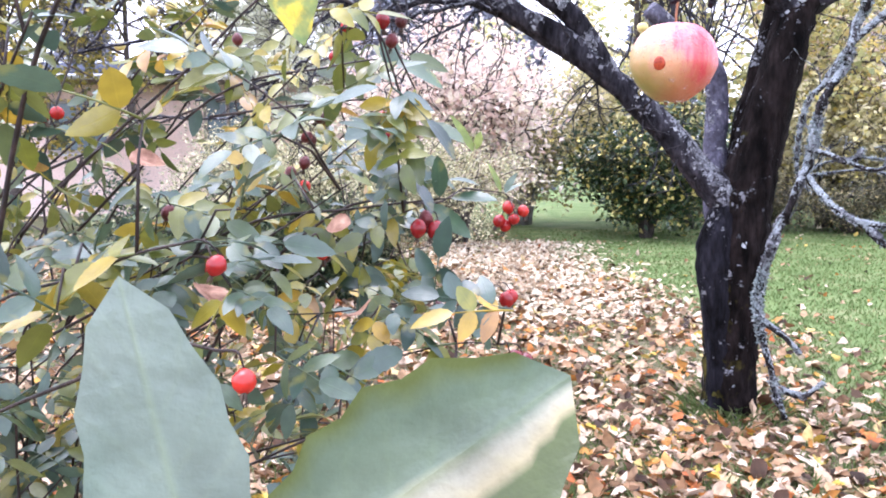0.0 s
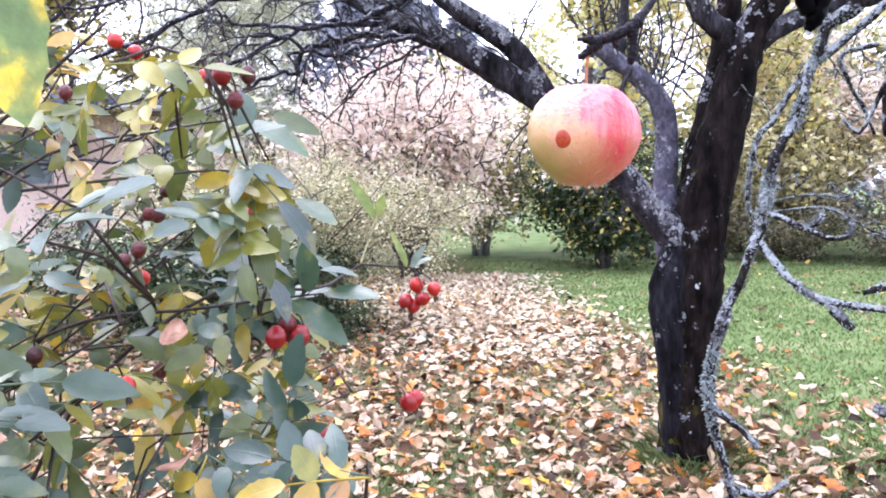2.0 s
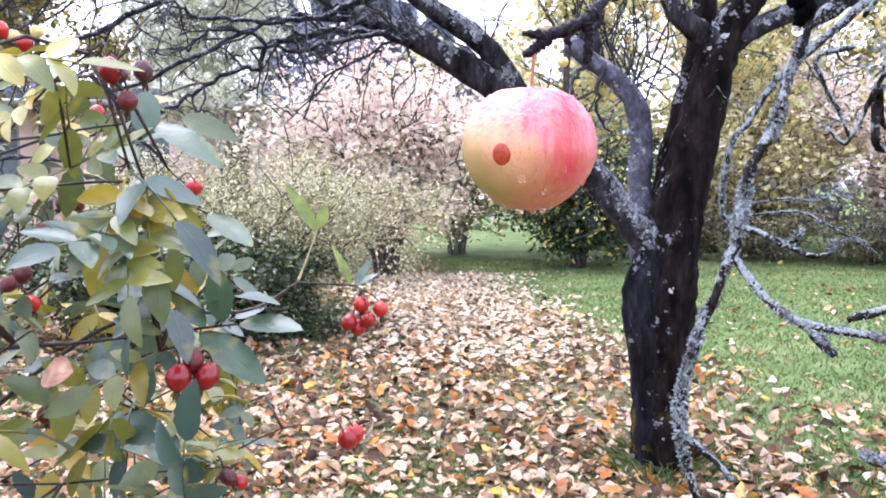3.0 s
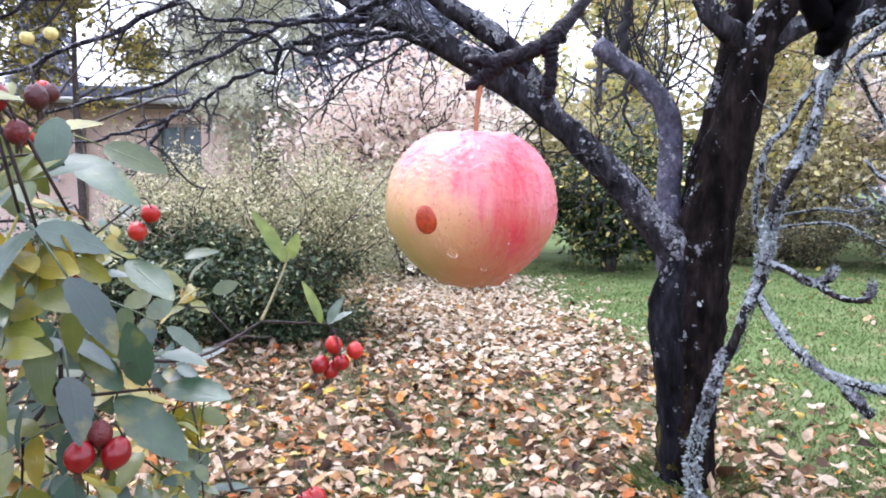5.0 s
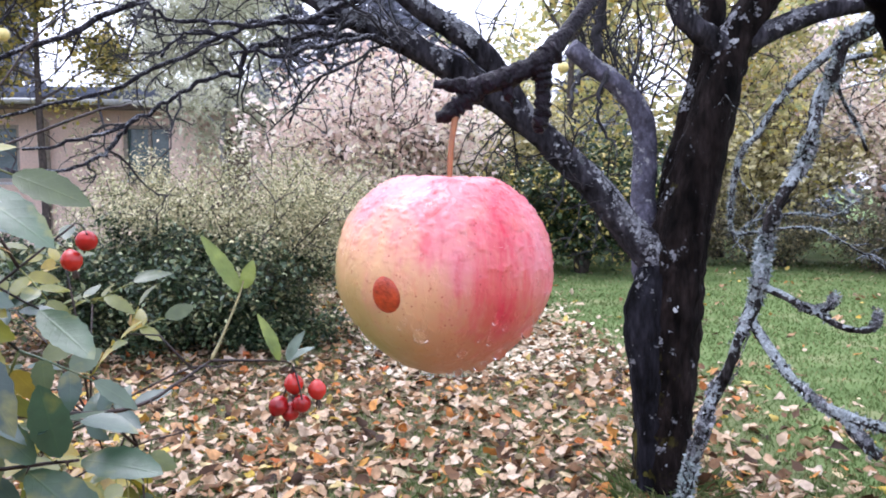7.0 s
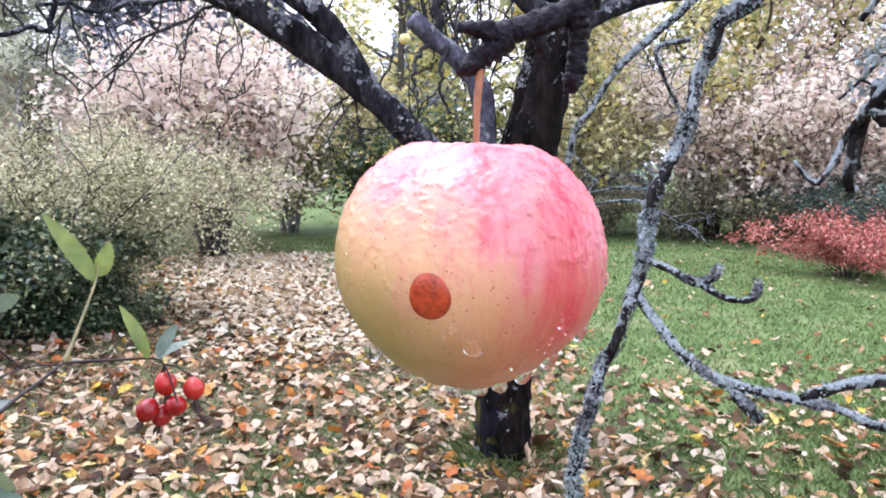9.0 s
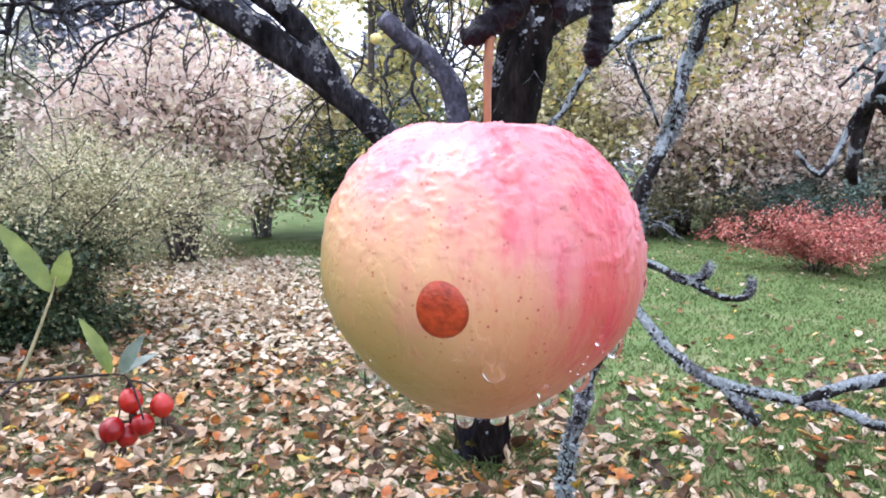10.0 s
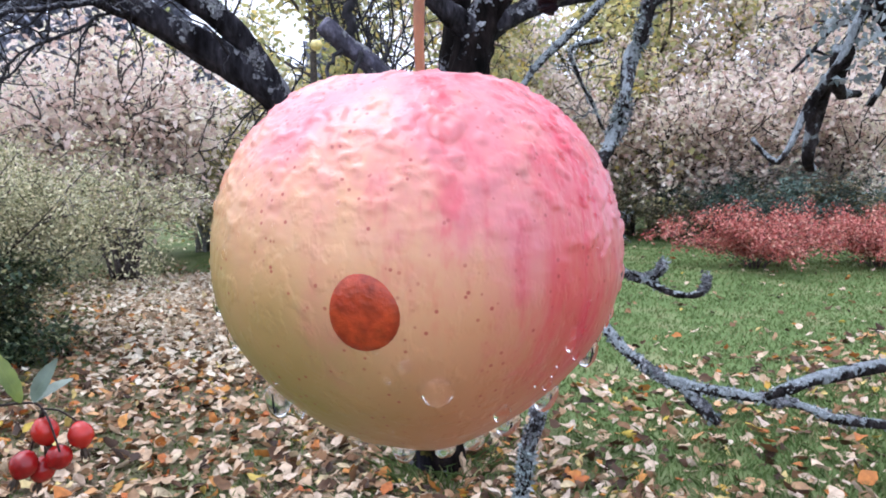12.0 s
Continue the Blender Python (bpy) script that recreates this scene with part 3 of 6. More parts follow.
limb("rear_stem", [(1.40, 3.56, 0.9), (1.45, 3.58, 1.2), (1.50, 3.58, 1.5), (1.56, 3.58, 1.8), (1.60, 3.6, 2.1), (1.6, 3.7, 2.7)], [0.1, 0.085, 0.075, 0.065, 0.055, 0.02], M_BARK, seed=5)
limb("side_limb", [(1.57, 3.40, 1.86), (1.48, 3.37, 1.91), (1.40, 3.35, 1.955), (1.34, 3.33, 2.03), (1.30, 3.3, 2.15), (1.28, 3.2, 2.5)], [0.06, 0.05, 0.045, 0.045, 0.035, 0.015], M_LIMB, seed=6)
limb("side_limb", [(1.60, 3.40, 1.86), (1.72, 3.35, 1.93), (1.9, 3.3, 2.0), (2.15, 3.2, 2.05), (2.5, 3.1, 2.15)], [0.055, 0.045, 0.04, 0.03, 0.015], M_LIMB, seed=16)
_, left_line = limb("left_limb", [(1.37, 3.41, 0.93), (1.27, 3.41, 1.04), (1.03, 3.40, 1.31), (0.77, 3.38, 1.545), (0.56, 3.37, 1.70), (0.33, 3.36, 1.83), (0.10, 3.34, 1.93), (-0.16, 3.3, 2.05), (-0.55, 3.2, 2.2)],
                    [0.09, 0.072, 0.06, 0.055, 0.06, 0.05, 0.042, 0.034, 0.015], M_LIMB, sides=14, seed=7)
_, left_upper = limb("left_limb", [(0.74, 3.38, 1.56), (0.64, 3.36, 1.74), (0.52, 3.33, 1.86), (0.36, 3.3, 1.95), (0.2, 3.25, 2.06), (0.0, 3.2, 2.25)], [0.05, 0.048, 0.045, 0.04, 0.032, 0.015], M_LIMB, seed=8)
_, back_line = limb("grey_stem", [(1.33, 3.50, 0.92), (1.31, 3.56, 1.1), (1.315, 3.6, 1.3), (1.32, 3.62, 1.5), (1.28, 3.62, 1.65), (1.19, 3.62, 1.75), (1.07, 3.6, 1.83), (0.97, 3.58, 1.90)],
                    [0.075, 0.06, 0.054, 0.052, 0.05, 0.047, 0.042, 0.038], M_STEM, seed=9, label="smooth grey stem sawn off at its end")
limb("upright_shoot", [(1.10, 3.6, 1.82), (1.09, 3.6, 1.95), (1.11, 3.58, 2.1), (1.12, 3.55, 2.4)], [0.026, 0.022, 0.02, 0.01], M_TWIG, seed=10, sides=8)
limb("hanging_twig", [(1.09, 3.6, 1.85), (1.0, 3.55, 1.75), (0.96, 3.5, 1.66), (0.965, 3.48, 1.56)], [0.012, 0.009, 0.008, 0.004], M_TWIG, seed=11, sides=7)
limb("hanging_twig", [(1.13, 3.58, 1.80), (1.09, 3.54, 1.68), (1.10, 3.52, 1.55), (1.15, 3.5, 1.50)], [0.012, 0.009, 0.007, 0.004], M_TWIG, seed=12, sides=7)

# fine bare twigs of the crown
rng = random.Random(21)
for line, count, reach in ((left_line[22:], 4, 0.6), (left_upper[6:], 4, 0.6)):
    for i in range(count):
        p = line[rng.randint(0, len(line) - 1)]
        b = Build()
        d = Vector((rng.uniform(-1.2, 0.25), rng.uniform(-0.9, 0.3), rng.uniform(-0.55, 0.5)))
        twigs(b, rng, p, d, reach * rng.uniform(0.5, 1.15), rng.uniform(0.004, 0.0075), 2, 0.32, Vector((-0.03, 0, -0.05)), None, 5, 2)
        part("twig", b, M_TWIG, apple_tree)
for i in range(14):
    p = left_line[rng.randint(8, 24)]
    b = Build()
    twigs(b, rng, p, Vector((rng.uniform(-0.8, 0.4), rng.uniform(-0.4, 0.2), rng.uniform(-0.6, 0.6))), rng.uniform(0.2, 0.5), 0.005, 1, 0.35, Vector((0, 0, -0.03)), None, 5, 3)
    part("twig", b, M_TWIG, apple_tree)
for i in range(18):
    p = Vector((rng.uniform(1.0, 1.6), 3.6, rng.uniform(1.6, 1.95)))
    k = min(back_line, key=lambda q: (q - p).length)
    b = Build()
    twigs(b, rng, k, Vector((rng.uniform(-0.4, 0.6), rng.uniform(0.0, 0.6), rng.uniform(0.3, 1))), rng.uniform(0.35, 0.7), 0.006, 1, 0.22, Vector((0, 0, 0.04)), None, 5, 3)
    part("twig", b, M_TWIG, apple_tree)
# long drooping boughs that reach over the left of the garden path
for pts, r in (([(-0.16, 3.3, 2.05), (-0.55, 3.1, 1.98), (-0.8, 2.95, 1.82), (-1.05, 2.8, 1.66), (-1.3, 2.7, 1.58)], 0.011),
               ([(0.1, 3.34, 1.93), (-0.25, 3.2, 1.9), (-0.48, 3.1, 1.78), (-0.7, 3.0, 1.64), (-1.05, 2.9, 1.52)], 0.011),
               ([(-0.55, 3.2, 2.2), (-1.0, 3.0, 2.2), (-1.45, 2.9, 2.05), (-1.8, 2.8, 1.85)], 0.010),
               ([(-0.8, 3.1, 2.2), (-1.5, 3.1, 2.16), (-2.0, 3.15, 2.05), (-2.5, 3.2, 1.9)], 0.009),
               ([(0.100, 3.340, 1.930), (-0.114, 3.200, 1.839), (-0.287, 3.100, 1.776), (-0.319, 3.050, 1.688), (-0.397, 3.000, 1.679), (-0.531, 2.950, 1.584), (-0.631, 2.900, 1.511), (-0.762, 2.800, 1.441), (-0.900, 2.750, 1.415)], 0.010),
               ([(-0.612, 2.900, 1.521), (-0.663, 2.880, 1.466), (-0.709, 2.850, 1.401), (-0.773, 2.800, 1.361), (-0.902, 2.750, 1.339), (-1.032, 2.700, 1.359)], 0.007),
               ([(0.200, 3.250, 2.060), (-0.025, 3.150, 1.923), (-0.178, 3.050, 1.858), (-0.308, 3.000, 1.849), (-0.507, 2.950, 1.849), (-0.603, 2.900, 1.891)], 0.011),
               ([(0.118, 3.250, 1.864), (-0.022, 3.100, 1.801), (-0.211, 3.000, 1.746), (-0.356, 2.950, 1.796), (-0.458, 2.900, 1.793), (-0.519, 2.850, 1.718)], 0.009),
               ([(-0.55, 3.2, 2.2), (-0.9, 3.0, 2.05), (-1.15, 2.9, 1.85), (-1.35, 2.85, 1.6)], 0.009),
               ([(-1.0, 3.0, 2.2), (-1.3, 2.95, 1.95), (-1.45, 2.9, 1.7), (-1.55, 2.9, 1.5)], 0.008),
               ([(-0.3, 3.22, 2.1), (-0.7, 3.0, 2.02), (-0.95, 2.9, 1.9), (-1.2, 2.85, 1.88)], 0.008),
               ([(0.33, 3.36, 1.83), (0.1, 3.25, 1.86), (-0.15, 3.15, 1.84), (-0.35, 3.05, 1.75)], 0.012)):
    bough, line = limb("bough", pts, taper(len(pts), r * 1.2, r * 0.45), M_BOUGH, seed=r * 900, sides=8)
    shell = Build()
    shell.tube(line, taper(len(line), r * 1.2, r * 0.45), 7)
    crust(shell, bough, 500 + int(r * 9000), 130, (0.002, 0.006), lambda n, p: max(0.0, n.z) ** 0.7, 12.0)
    for i in range(8 if pts[-1][0] < -1.2 else 5):
        p = line[rng.randint(2, len(line) - 1)]
        b = Build()
        twigs(b, rng, p, Vector((rng.uniform(-0.9, 0.5), rng.uniform(-0.6, 0.6), rng.uniform(-0.8, 0.5))), rng.uniform(0.10, 0.34), 0.0048, 2, 0.36, Vector((-0.02, 0, -0.05)), None, 5, 2)
        part("twig", b, M_TWIG, bough)

# ---- low bough that hangs towards the path, overgrown with lichen ----
limb("low_bough", [(1.72, 3.37, 2.1), (1.5, 2.8, 2.3), (1.1, 2.0, 2.2), (0.86, 1.5, 1.95), (0.75, 1.2, 1.72), (0.68, 1.136, 1.482)], [0.04, 0.032, 0.022, 0.016, 0.0125, 0.0105], M_LICHBARK, sides=9, seed=31)
lich_lines = []


def lichen_twig(name, pts, radii, seed, fluff=1.0):
    ob, line = limb(name, pts, radii, M_LICHBARK, sides=8, lump=0.5, seed=seed)
    lich_lines.append((line, radii[0], fluff))
    return ob


lichen_twig("lichen_branch", [(0.680, 1.136, 1.482), (0.644, 1.138, 1.460), (0.638, 1.146, 1.431), (0.629, 1.154, 1.402), (0.614, 1.142, 1.363), (0.608, 1.150, 1.333), (0.587, 1.138, 1.308), (0.579, 1.146, 1.283), (0.577, 1.154, 1.251), (0.568, 1.142, 1.226), (0.565, 1.150, 1.188), (0.545, 1.138, 1.158), (0.539, 1.146, 1.124), (0.530, 1.154, 1.096), (0.512, 1.142, 1.061), (0.507, 1.150, 1.029), (0.494, 1.140, 0.985), (0.499, 1.132, 0.930), (0.518, 1.112, 0.843), (0.528, 1.095, 0.800)],
            [0.009, 0.0075, 0.0065, 0.0075, 0.006, 0.0065, 0.006, 0.0072, 0.006, 0.0078, 0.0088, 0.0055, 0.005, 0.0062, 0.0068, 0.0066, 0.0062, 0.0058, 0.0055, 0.005], 41, 1.0)
lichen_twig("lichen_branch", [(0.562, 1.15, 1.178), (0.568, 1.10, 1.142), (0.580, 1.06, 1.118), (0.597, 1.035, 1.108), (0.622, 0.985, 1.108), (0.645, 0.95, 1.106), (0.664, 0.93, 1.098), (0.75, 0.88, 1.09)],
            [0.0052, 0.0046, 0.004, 0.0062, 0.0036, 0.0034, 0.0042, 0.003], 42, 0.85)
lichen_twig("lichen_branch", [(0.597, 1.035, 1.106), (0.603, 1.02, 1.092), (0.614, 1.012, 1.079)], [0.0062, 0.0052, 0.0045], 43, 0.2)
lichen_twig("lichen_branch", [(0.566, 1.15, 1.215), (0.580, 1.115, 1.205), (0.594, 1.09, 1.196), (0.601, 1.075, 1.202), (0.604, 1.07, 1.214)], [0.0045, 0.004, 0.0045, 0.0034, 0.003], 44, 0.9)
lichen_twig("lichen_branch", [(0.594, 1.09, 1.196), (0.602, 1.065, 1.187), (0.612, 1.05, 1.184), (0.622, 1.04, 1.189), (0.624, 1.038, 1.202)], [0.0032, 0.003, 0.003, 0.0028, 0.0024], 45, 0.2)
lichen_twig("lichen_branch", [(0.525, 1.112, 0.843), (0.555, 1.098, 0.838), (0.58, 1.09, 0.862)], [0.006, 0.005, 0.0035], 46, 0.4)
lichen_twig("lichen_branch", [(0.499, 1.137, 0.95), (0.53, 1.12, 0.925), (0.553, 1.11, 0.90)], [0.005, 0.0045, 0.003], 47, 0.1)
lichen_twig("lichen_branch", [(0.72, 0.86, 1.16), (0.64, 0.88, 1.158), (0.588, 0.899, 1.149), (0.560, 0.913, 1.137)], [0.006, 0.005, 0.005, 0.003], 48, 0.2)
lichen_twig("lichen_branch", [(0.70, 0.72, 1.06), (0.60, 0.76, 1.045), (0.518, 0.793, 1.046), (0.503, 0.803, 1.050)], [0.006, 0.005, 0.0045, 0.003], 49, 0.1)
lichen_twig("lichen_branch", [(0.75, 0.88, 1.09), (1.3, 0.8, 1.1), (1.8, 1.2, 1.6), (1.95, 2.6, 2.3), (1.76, 3.37, 2.16)], [0.004, 0.009, 0.014, 0.022, 0.03], 50, 0.0)
lichen_twig("lichen_branch", [(1.3, 0.8, 1.1), (1.0, 0.74, 1.07), (0.70, 0.72, 1.06)], [0.008, 0.007, 0.006], 51, 0.0)
lichen_twig("lichen_branch", [(1.3, 0.8, 1.1), (1.0, 0.83, 1.15), (0.72, 0.86, 1.16)], [0.008, 0.007, 0.006], 52, 0.0)
# greyer limb with dead pale twigs, farther in beside the trunk
for pts, r in (([(2.084, 3.150, 2.010), (1.915, 3.150, 1.858), (1.755, 3.150, 1.728), (1.660, 3.150, 1.619), (1.595, 3.150, 1.511), (1.535, 3.150, 1.441), (1.502, 3.150, 1.293), (1.499, 3.150, 1.184)], 0.018), ([(1.522, 3.200, 1.182), (1.552, 3.200, 1.126), (1.758, 3.200, 1.150), (1.898, 3.200, 1.139), (2.067, 3.200, 1.050), (2.189, 3.200, 0.982)], 0.007), ([(1.599, 3.250, 1.139), (1.667, 3.250, 1.180), (1.830, 3.250, 1.204), (1.972, 3.250, 1.194), (2.063, 3.250, 1.252)], 0.006), ([(1.860, 2.900, 1.771), (1.724, 2.900, 1.730), (1.761, 2.900, 1.623), (1.818, 2.900, 1.536), (1.865, 2.900, 1.437)], 0.011)):
    lichen_twig("lichen_branch", pts, taper(len(pts), r, r * 0.5), 60 + r * 900, 0.55)
trng = random.Random(88)
for line, r, fluff in list(lich_lines):
    if fluff < 0.5:
        continue
    for i in range(0 if line[0].y < 2 else 5):
        k = trng.randint(2, len(line) - 1)
        far = line[0].y > 2
        b = Build()
        reach = trng.uniform(0.08, 0.22) if far else trng.uniform(0.008, 0.024)
        twigs(b, trng, line[k], Vector((trng.uniform(-0.4, 1), trng.uniform(-0.5, 0.5), trng.uniform(-0.6, 0.6))), reach, 0.004 if far else 0.0016, 1, 0.4, Vector((0, 0, 0)), None, 5, 2)
        part("twig", b, M_LICHBARK, apple_tree)
for i, (line, r, fluff) in enumerate(lich_lines):
    if line[0].y < 1.3 and fluff > 0:
        shell = Build()
        shell.tube(line, taper(len(line), r * 1.02, r * 0.8), 8, 0.3, 3)
        crust(shell, apple_tree, 600 + i, int(9 * len(line)), (0.0008, 0.0030), lambda n, p: 0.55 + 0.4 * n.z, 40.0)
rng = random.Random(33)
b = Build()
for line, r, fluff in lich_lines:
    n = len(line)
    for i in range(n - 1):
        clump = max(0.0, 0.4 + 2.4 * noise.noise(line[i] * (19.0 if line[i].y < 2 else 7.0))) * (0.15 if 1.035 < line[i].z < 1.14 and line[i].y > 1.09 and line[i].y < 2 else 1) + (1.6 if 0.93 < line[i].z < 1.03 and line[i].y < 2 and line[i].x < 0.53 else 0)
        for _ in range(int((46 if r < 0.0125 else 90) * fluff * clump)):
            p = line[i].lerp(line[i + 1], rng.random())
            out = rnd_dir(rng)
            q = p + out * r * 0.6
            s = rng.uniform(0.003, 0.008) * (1.15 if fluff > 0.9 else 0.8) * (1 if line[i].y < 2 else 2.2)
            b.chip(q, out + rnd_dir(rng) * 0.8, rnd_dir(rng), s, s * 0.5, 0.4)
part("lichen", b, M_LICHEN, apple_tree, "shaggy grey-green lichen tufts on the twigs")["kind"] = "stuff"

# dark twig with buds beside the low bough, wet
b = Build()
rng = random.Random(35)
for pts, r in (([(0.86, 1.5, 1.95), (0.72, 1.0, 1.7), (0.60, 0.84, 1.5), (0.548, 0.845, 1.378), (0.538, 0.854, 1.35), (0.538, 0.867, 1.333), (0.530, 0.878, 1.303), (0.524, 0.884, 1.304), (0.516, 0.889, 1.316)], 0.0036),
               ([(0.538, 0.854, 1.35), (0.56, 0.88, 1.322), (0.585, 0.9, 1.312)], 0.0036),
               ([(0.545, 0.85, 1.365), (0.572, 0.875, 1.345), (0.61, 0.89, 1.345)], 0.0062),
               ([(0.548, 0.87, 1.34), (0.56, 0.885, 1.30), (0.583, 0.90, 1.296)], 0.0050),
               ([(0.60, 0.84, 1.5), (0.53, 0.83, 1.43), (0.512, 0.84, 1.40)], 0.004),
               ([(0.56, 0.84, 1.40), (0.60, 0.86, 1.36), (0.595, 0.87, 1.335)], 0.004)):
    line = smooth_path(pts, 4)
    b.tube(line, taper(len(line), r * 0.9, r * 0.5), 7, 0.6, r * 3000)
part("budded_twig", b, M_LICHBARK, apple_tree)
b = Build()
for i in range(16):
    k = Vector((0.60, 0.84, 1.50)).lerp(Vector((0.60, 0.86, 1.36)), rng.random())
    twigs(b, rng, k, Vector((rng.uniform(-0.2, 1.0), rng.uniform(-0.6, 0.6), rng.uniform(-0.7, 0.5))), rng.uniform(0.04, 0.09), 0.0022, 1, 0.5, Vector((0, 0, -0.05)), None, 5, 2)
part("budded_twig", b, M_SPUR, apple_tree)
b = Build()
for i in range(420):
    p = Vector((0.55, 0.85, 1.37)).lerp(Vector((0.61, 0.85, 1.42)), (i % 5) / 4) + rnd_dir(rng) * 0.024
    b.chip(p, rnd_dir(rng), rnd_dir(rng), rng.uniform(0.004, 0.010), 0.004, 0.4)
part("lichen", b, M_LICHEN, apple_tree, "pale lichen tuft on a dark twig")["kind"] = "stuff"

# overhanging twig close above, ends in a swollen wet bud with a drop
for pts, radii in (([(0.75, 1.2, 1.74), (0.55, 0.85, 1.58), (0.42, 0.66, 1.46), (0.352, 0.615, 1.402), (0.338, 0.613, 1.378), (0.332, 0.611, 1.360), (0.329, 0.613, 1.349), (0.326, 0.615, 1.3425)], [0.006, 0.0055, 0.005, 0.0062, 0.0058, 0.0052, 0.0050, 0.0022]),
                   ([(0.352, 0.615, 1.40), (0.325, 0.62, 1.395), (0.312, 0.625, 1.402)], [0.005, 0.0044, 0.003]),
                   ([(0.306, 0.612, 1.378), (0.312, 0.611, 1.372), (0.319, 0.610, 1.364), (0.326, 0.612, 1.353)], [0.0022, 0.0036, 0.0050, 0.0044]),
                   ([(0.352, 0.617, 1.382), (0.343, 0.613, 1.374), (0.334, 0.609, 1.366), (0.324, 0.609, 1.362)], [0.0060, 0.0068, 0.0060, 0.0050])):
    line = smooth_path(pts, 6)
    b = Build()
    b.tube(line, list(np.interp(np.linspace(0, len(pts) - 1, len(line)), range(len(pts)), radii)), 12, 0.45, 4)
    part("budded_twig", b, M_WETBUD, apple_tree)
hanging_drop = Vector((0.3262, 0.6135, 1.3405))

# the twig and fruit spur that carry the apple
fruit_twig, _ = limb("fruit_twig", [(0.86, 1.5, 1.95), (0.62, 1.15, 1.76), (0.42, 0.85, 1.56), (0.30, 0.72, 1.43), (0.261, 0.692, 1.384), (0.2505, 0.6855, 1.3705), (0.241, 0.681, 1.3605)], [0.012, 0.008, 0.005, 0.0037, 0.0030, 0.0029, 0.0040], M_SPUR, sides=12, lump=0.25, seed=61, fine=7)


def spur(name, pts, radii, seed):
    line = smooth_path(pts, 14)
    rr = np.interp(np.linspace(0, len(pts) - 1, len(line)), range(len(pts)), radii)
    # old fruit spurs are ringed by scars and knobbly
    rr = [r * (1 + 0.02 * math.sin(i * 1.25 + 2.0 * math.sin(i * 0.31)) + 0.24 * noise.noise(Vector((i * 0.4, seed, 0)))) for i, r in enumerate(rr)]
    b = Build()
    b.tube(line, rr, 18, 0.16, seed)
    b.v = [p + Vector((noise.noise(p * 420.0), noise.noise(p * 420.0 + Vector((9, 0, 0))), noise.noise(p * 420.0 + Vector((0, 9, 0))))) * 0.0010 for p in b.v]
    return part(name, b, M_SPUR, fruit_twig)


spur("fruit_spur", [(0.245, 0.681, 1.3625), (0.236, 0.6805, 1.3565), (0.228, 0.680, 1.353), (0.220, 0.679, 1.350), (0.213, 0.678, 1.3487), (0.207, 0.677, 1.3494), (0.201, 0.677, 1.3492)], [0.0038, 0.0036, 0.0040, 0.0035, 0.0031, 0.0022, 0.0010], 71)
spur("fruit_spur", [(0.217, 0.679, 1.348), (0.2115, 0.6785, 1.3435), (0.207, 0.679, 1.3400), (0.2025, 0.679, 1.3385)], [0.0036, 0.0033, 0.0030, 0.0016], 72)
spur("bud_spur", [(0.2395, 0.680, 1.358), (0.2405, 0.6805, 1.350), (0.2405, 0.681, 1.3425), (0.240, 0.682, 1.3370), (0.2398, 0.682, 1.3335)], [0.0040, 0.0030, 0.0029, 0.0031, 0.0012], 73)
spur("bud", [(0.227, 0.680, 1.350), (0.2285, 0.6795, 1.3455), (0.2292, 0.6795, 1.342)], [0.0022, 0.0016, 0.0006], 74)

# ---------------- the apple ----------------
APPLE_R = 0.0375
apple_pose = pose(0.205, 0.674, 1.285, 0.5, 1, -20)
apple = new("apple")
apple.matrix_world = apple_pose
bpy.context.view_layer.update()
tagged(apple, "ripe pink-flushed yellow apple, wet with raindrops, hanging from a spur", "apple")


def apple_point(a, phi, grow=0.0):
    """A point of the apple's skin: a runs from the stalk (0) to the eye (pi)."""
    ca, sa = math.cos(a), math.sin(a)
    if ca > 0:
        z, rho = 0.0350 * ca ** 0.95, APPLE_R * sa ** 0.88
    else:
        z, rho = -0.0380 * (-ca) ** 0.97, APPLE_R * (sa ** 1.0) * (1 - 0.31 * ca * ca)
    rho *= 1 + (0.010 + 0.035 * max(0, -ca) ** 2) * math.cos(5 * phi + 0.6) + 0.012 * math.cos(2 * phi + 1.1)
    if a < 0.8:
        z -= 0.010 * math.exp(-(rho / 0.0085) ** 2)
    if a > 2.3:
        z += 0.006 * math.exp(-(rho / 0.008) ** 2)
    n = Vector((sa * math.cos(phi), sa * math.sin(phi), ca))
    return Vector((rho * math.cos(phi), rho * math.sin(phi), z)) + n * grow


def at_apple(ob, parent=apple, m=Matrix.Identity(4)):
    ob.parent = parent
    ob.matrix_basis = m
    return ob


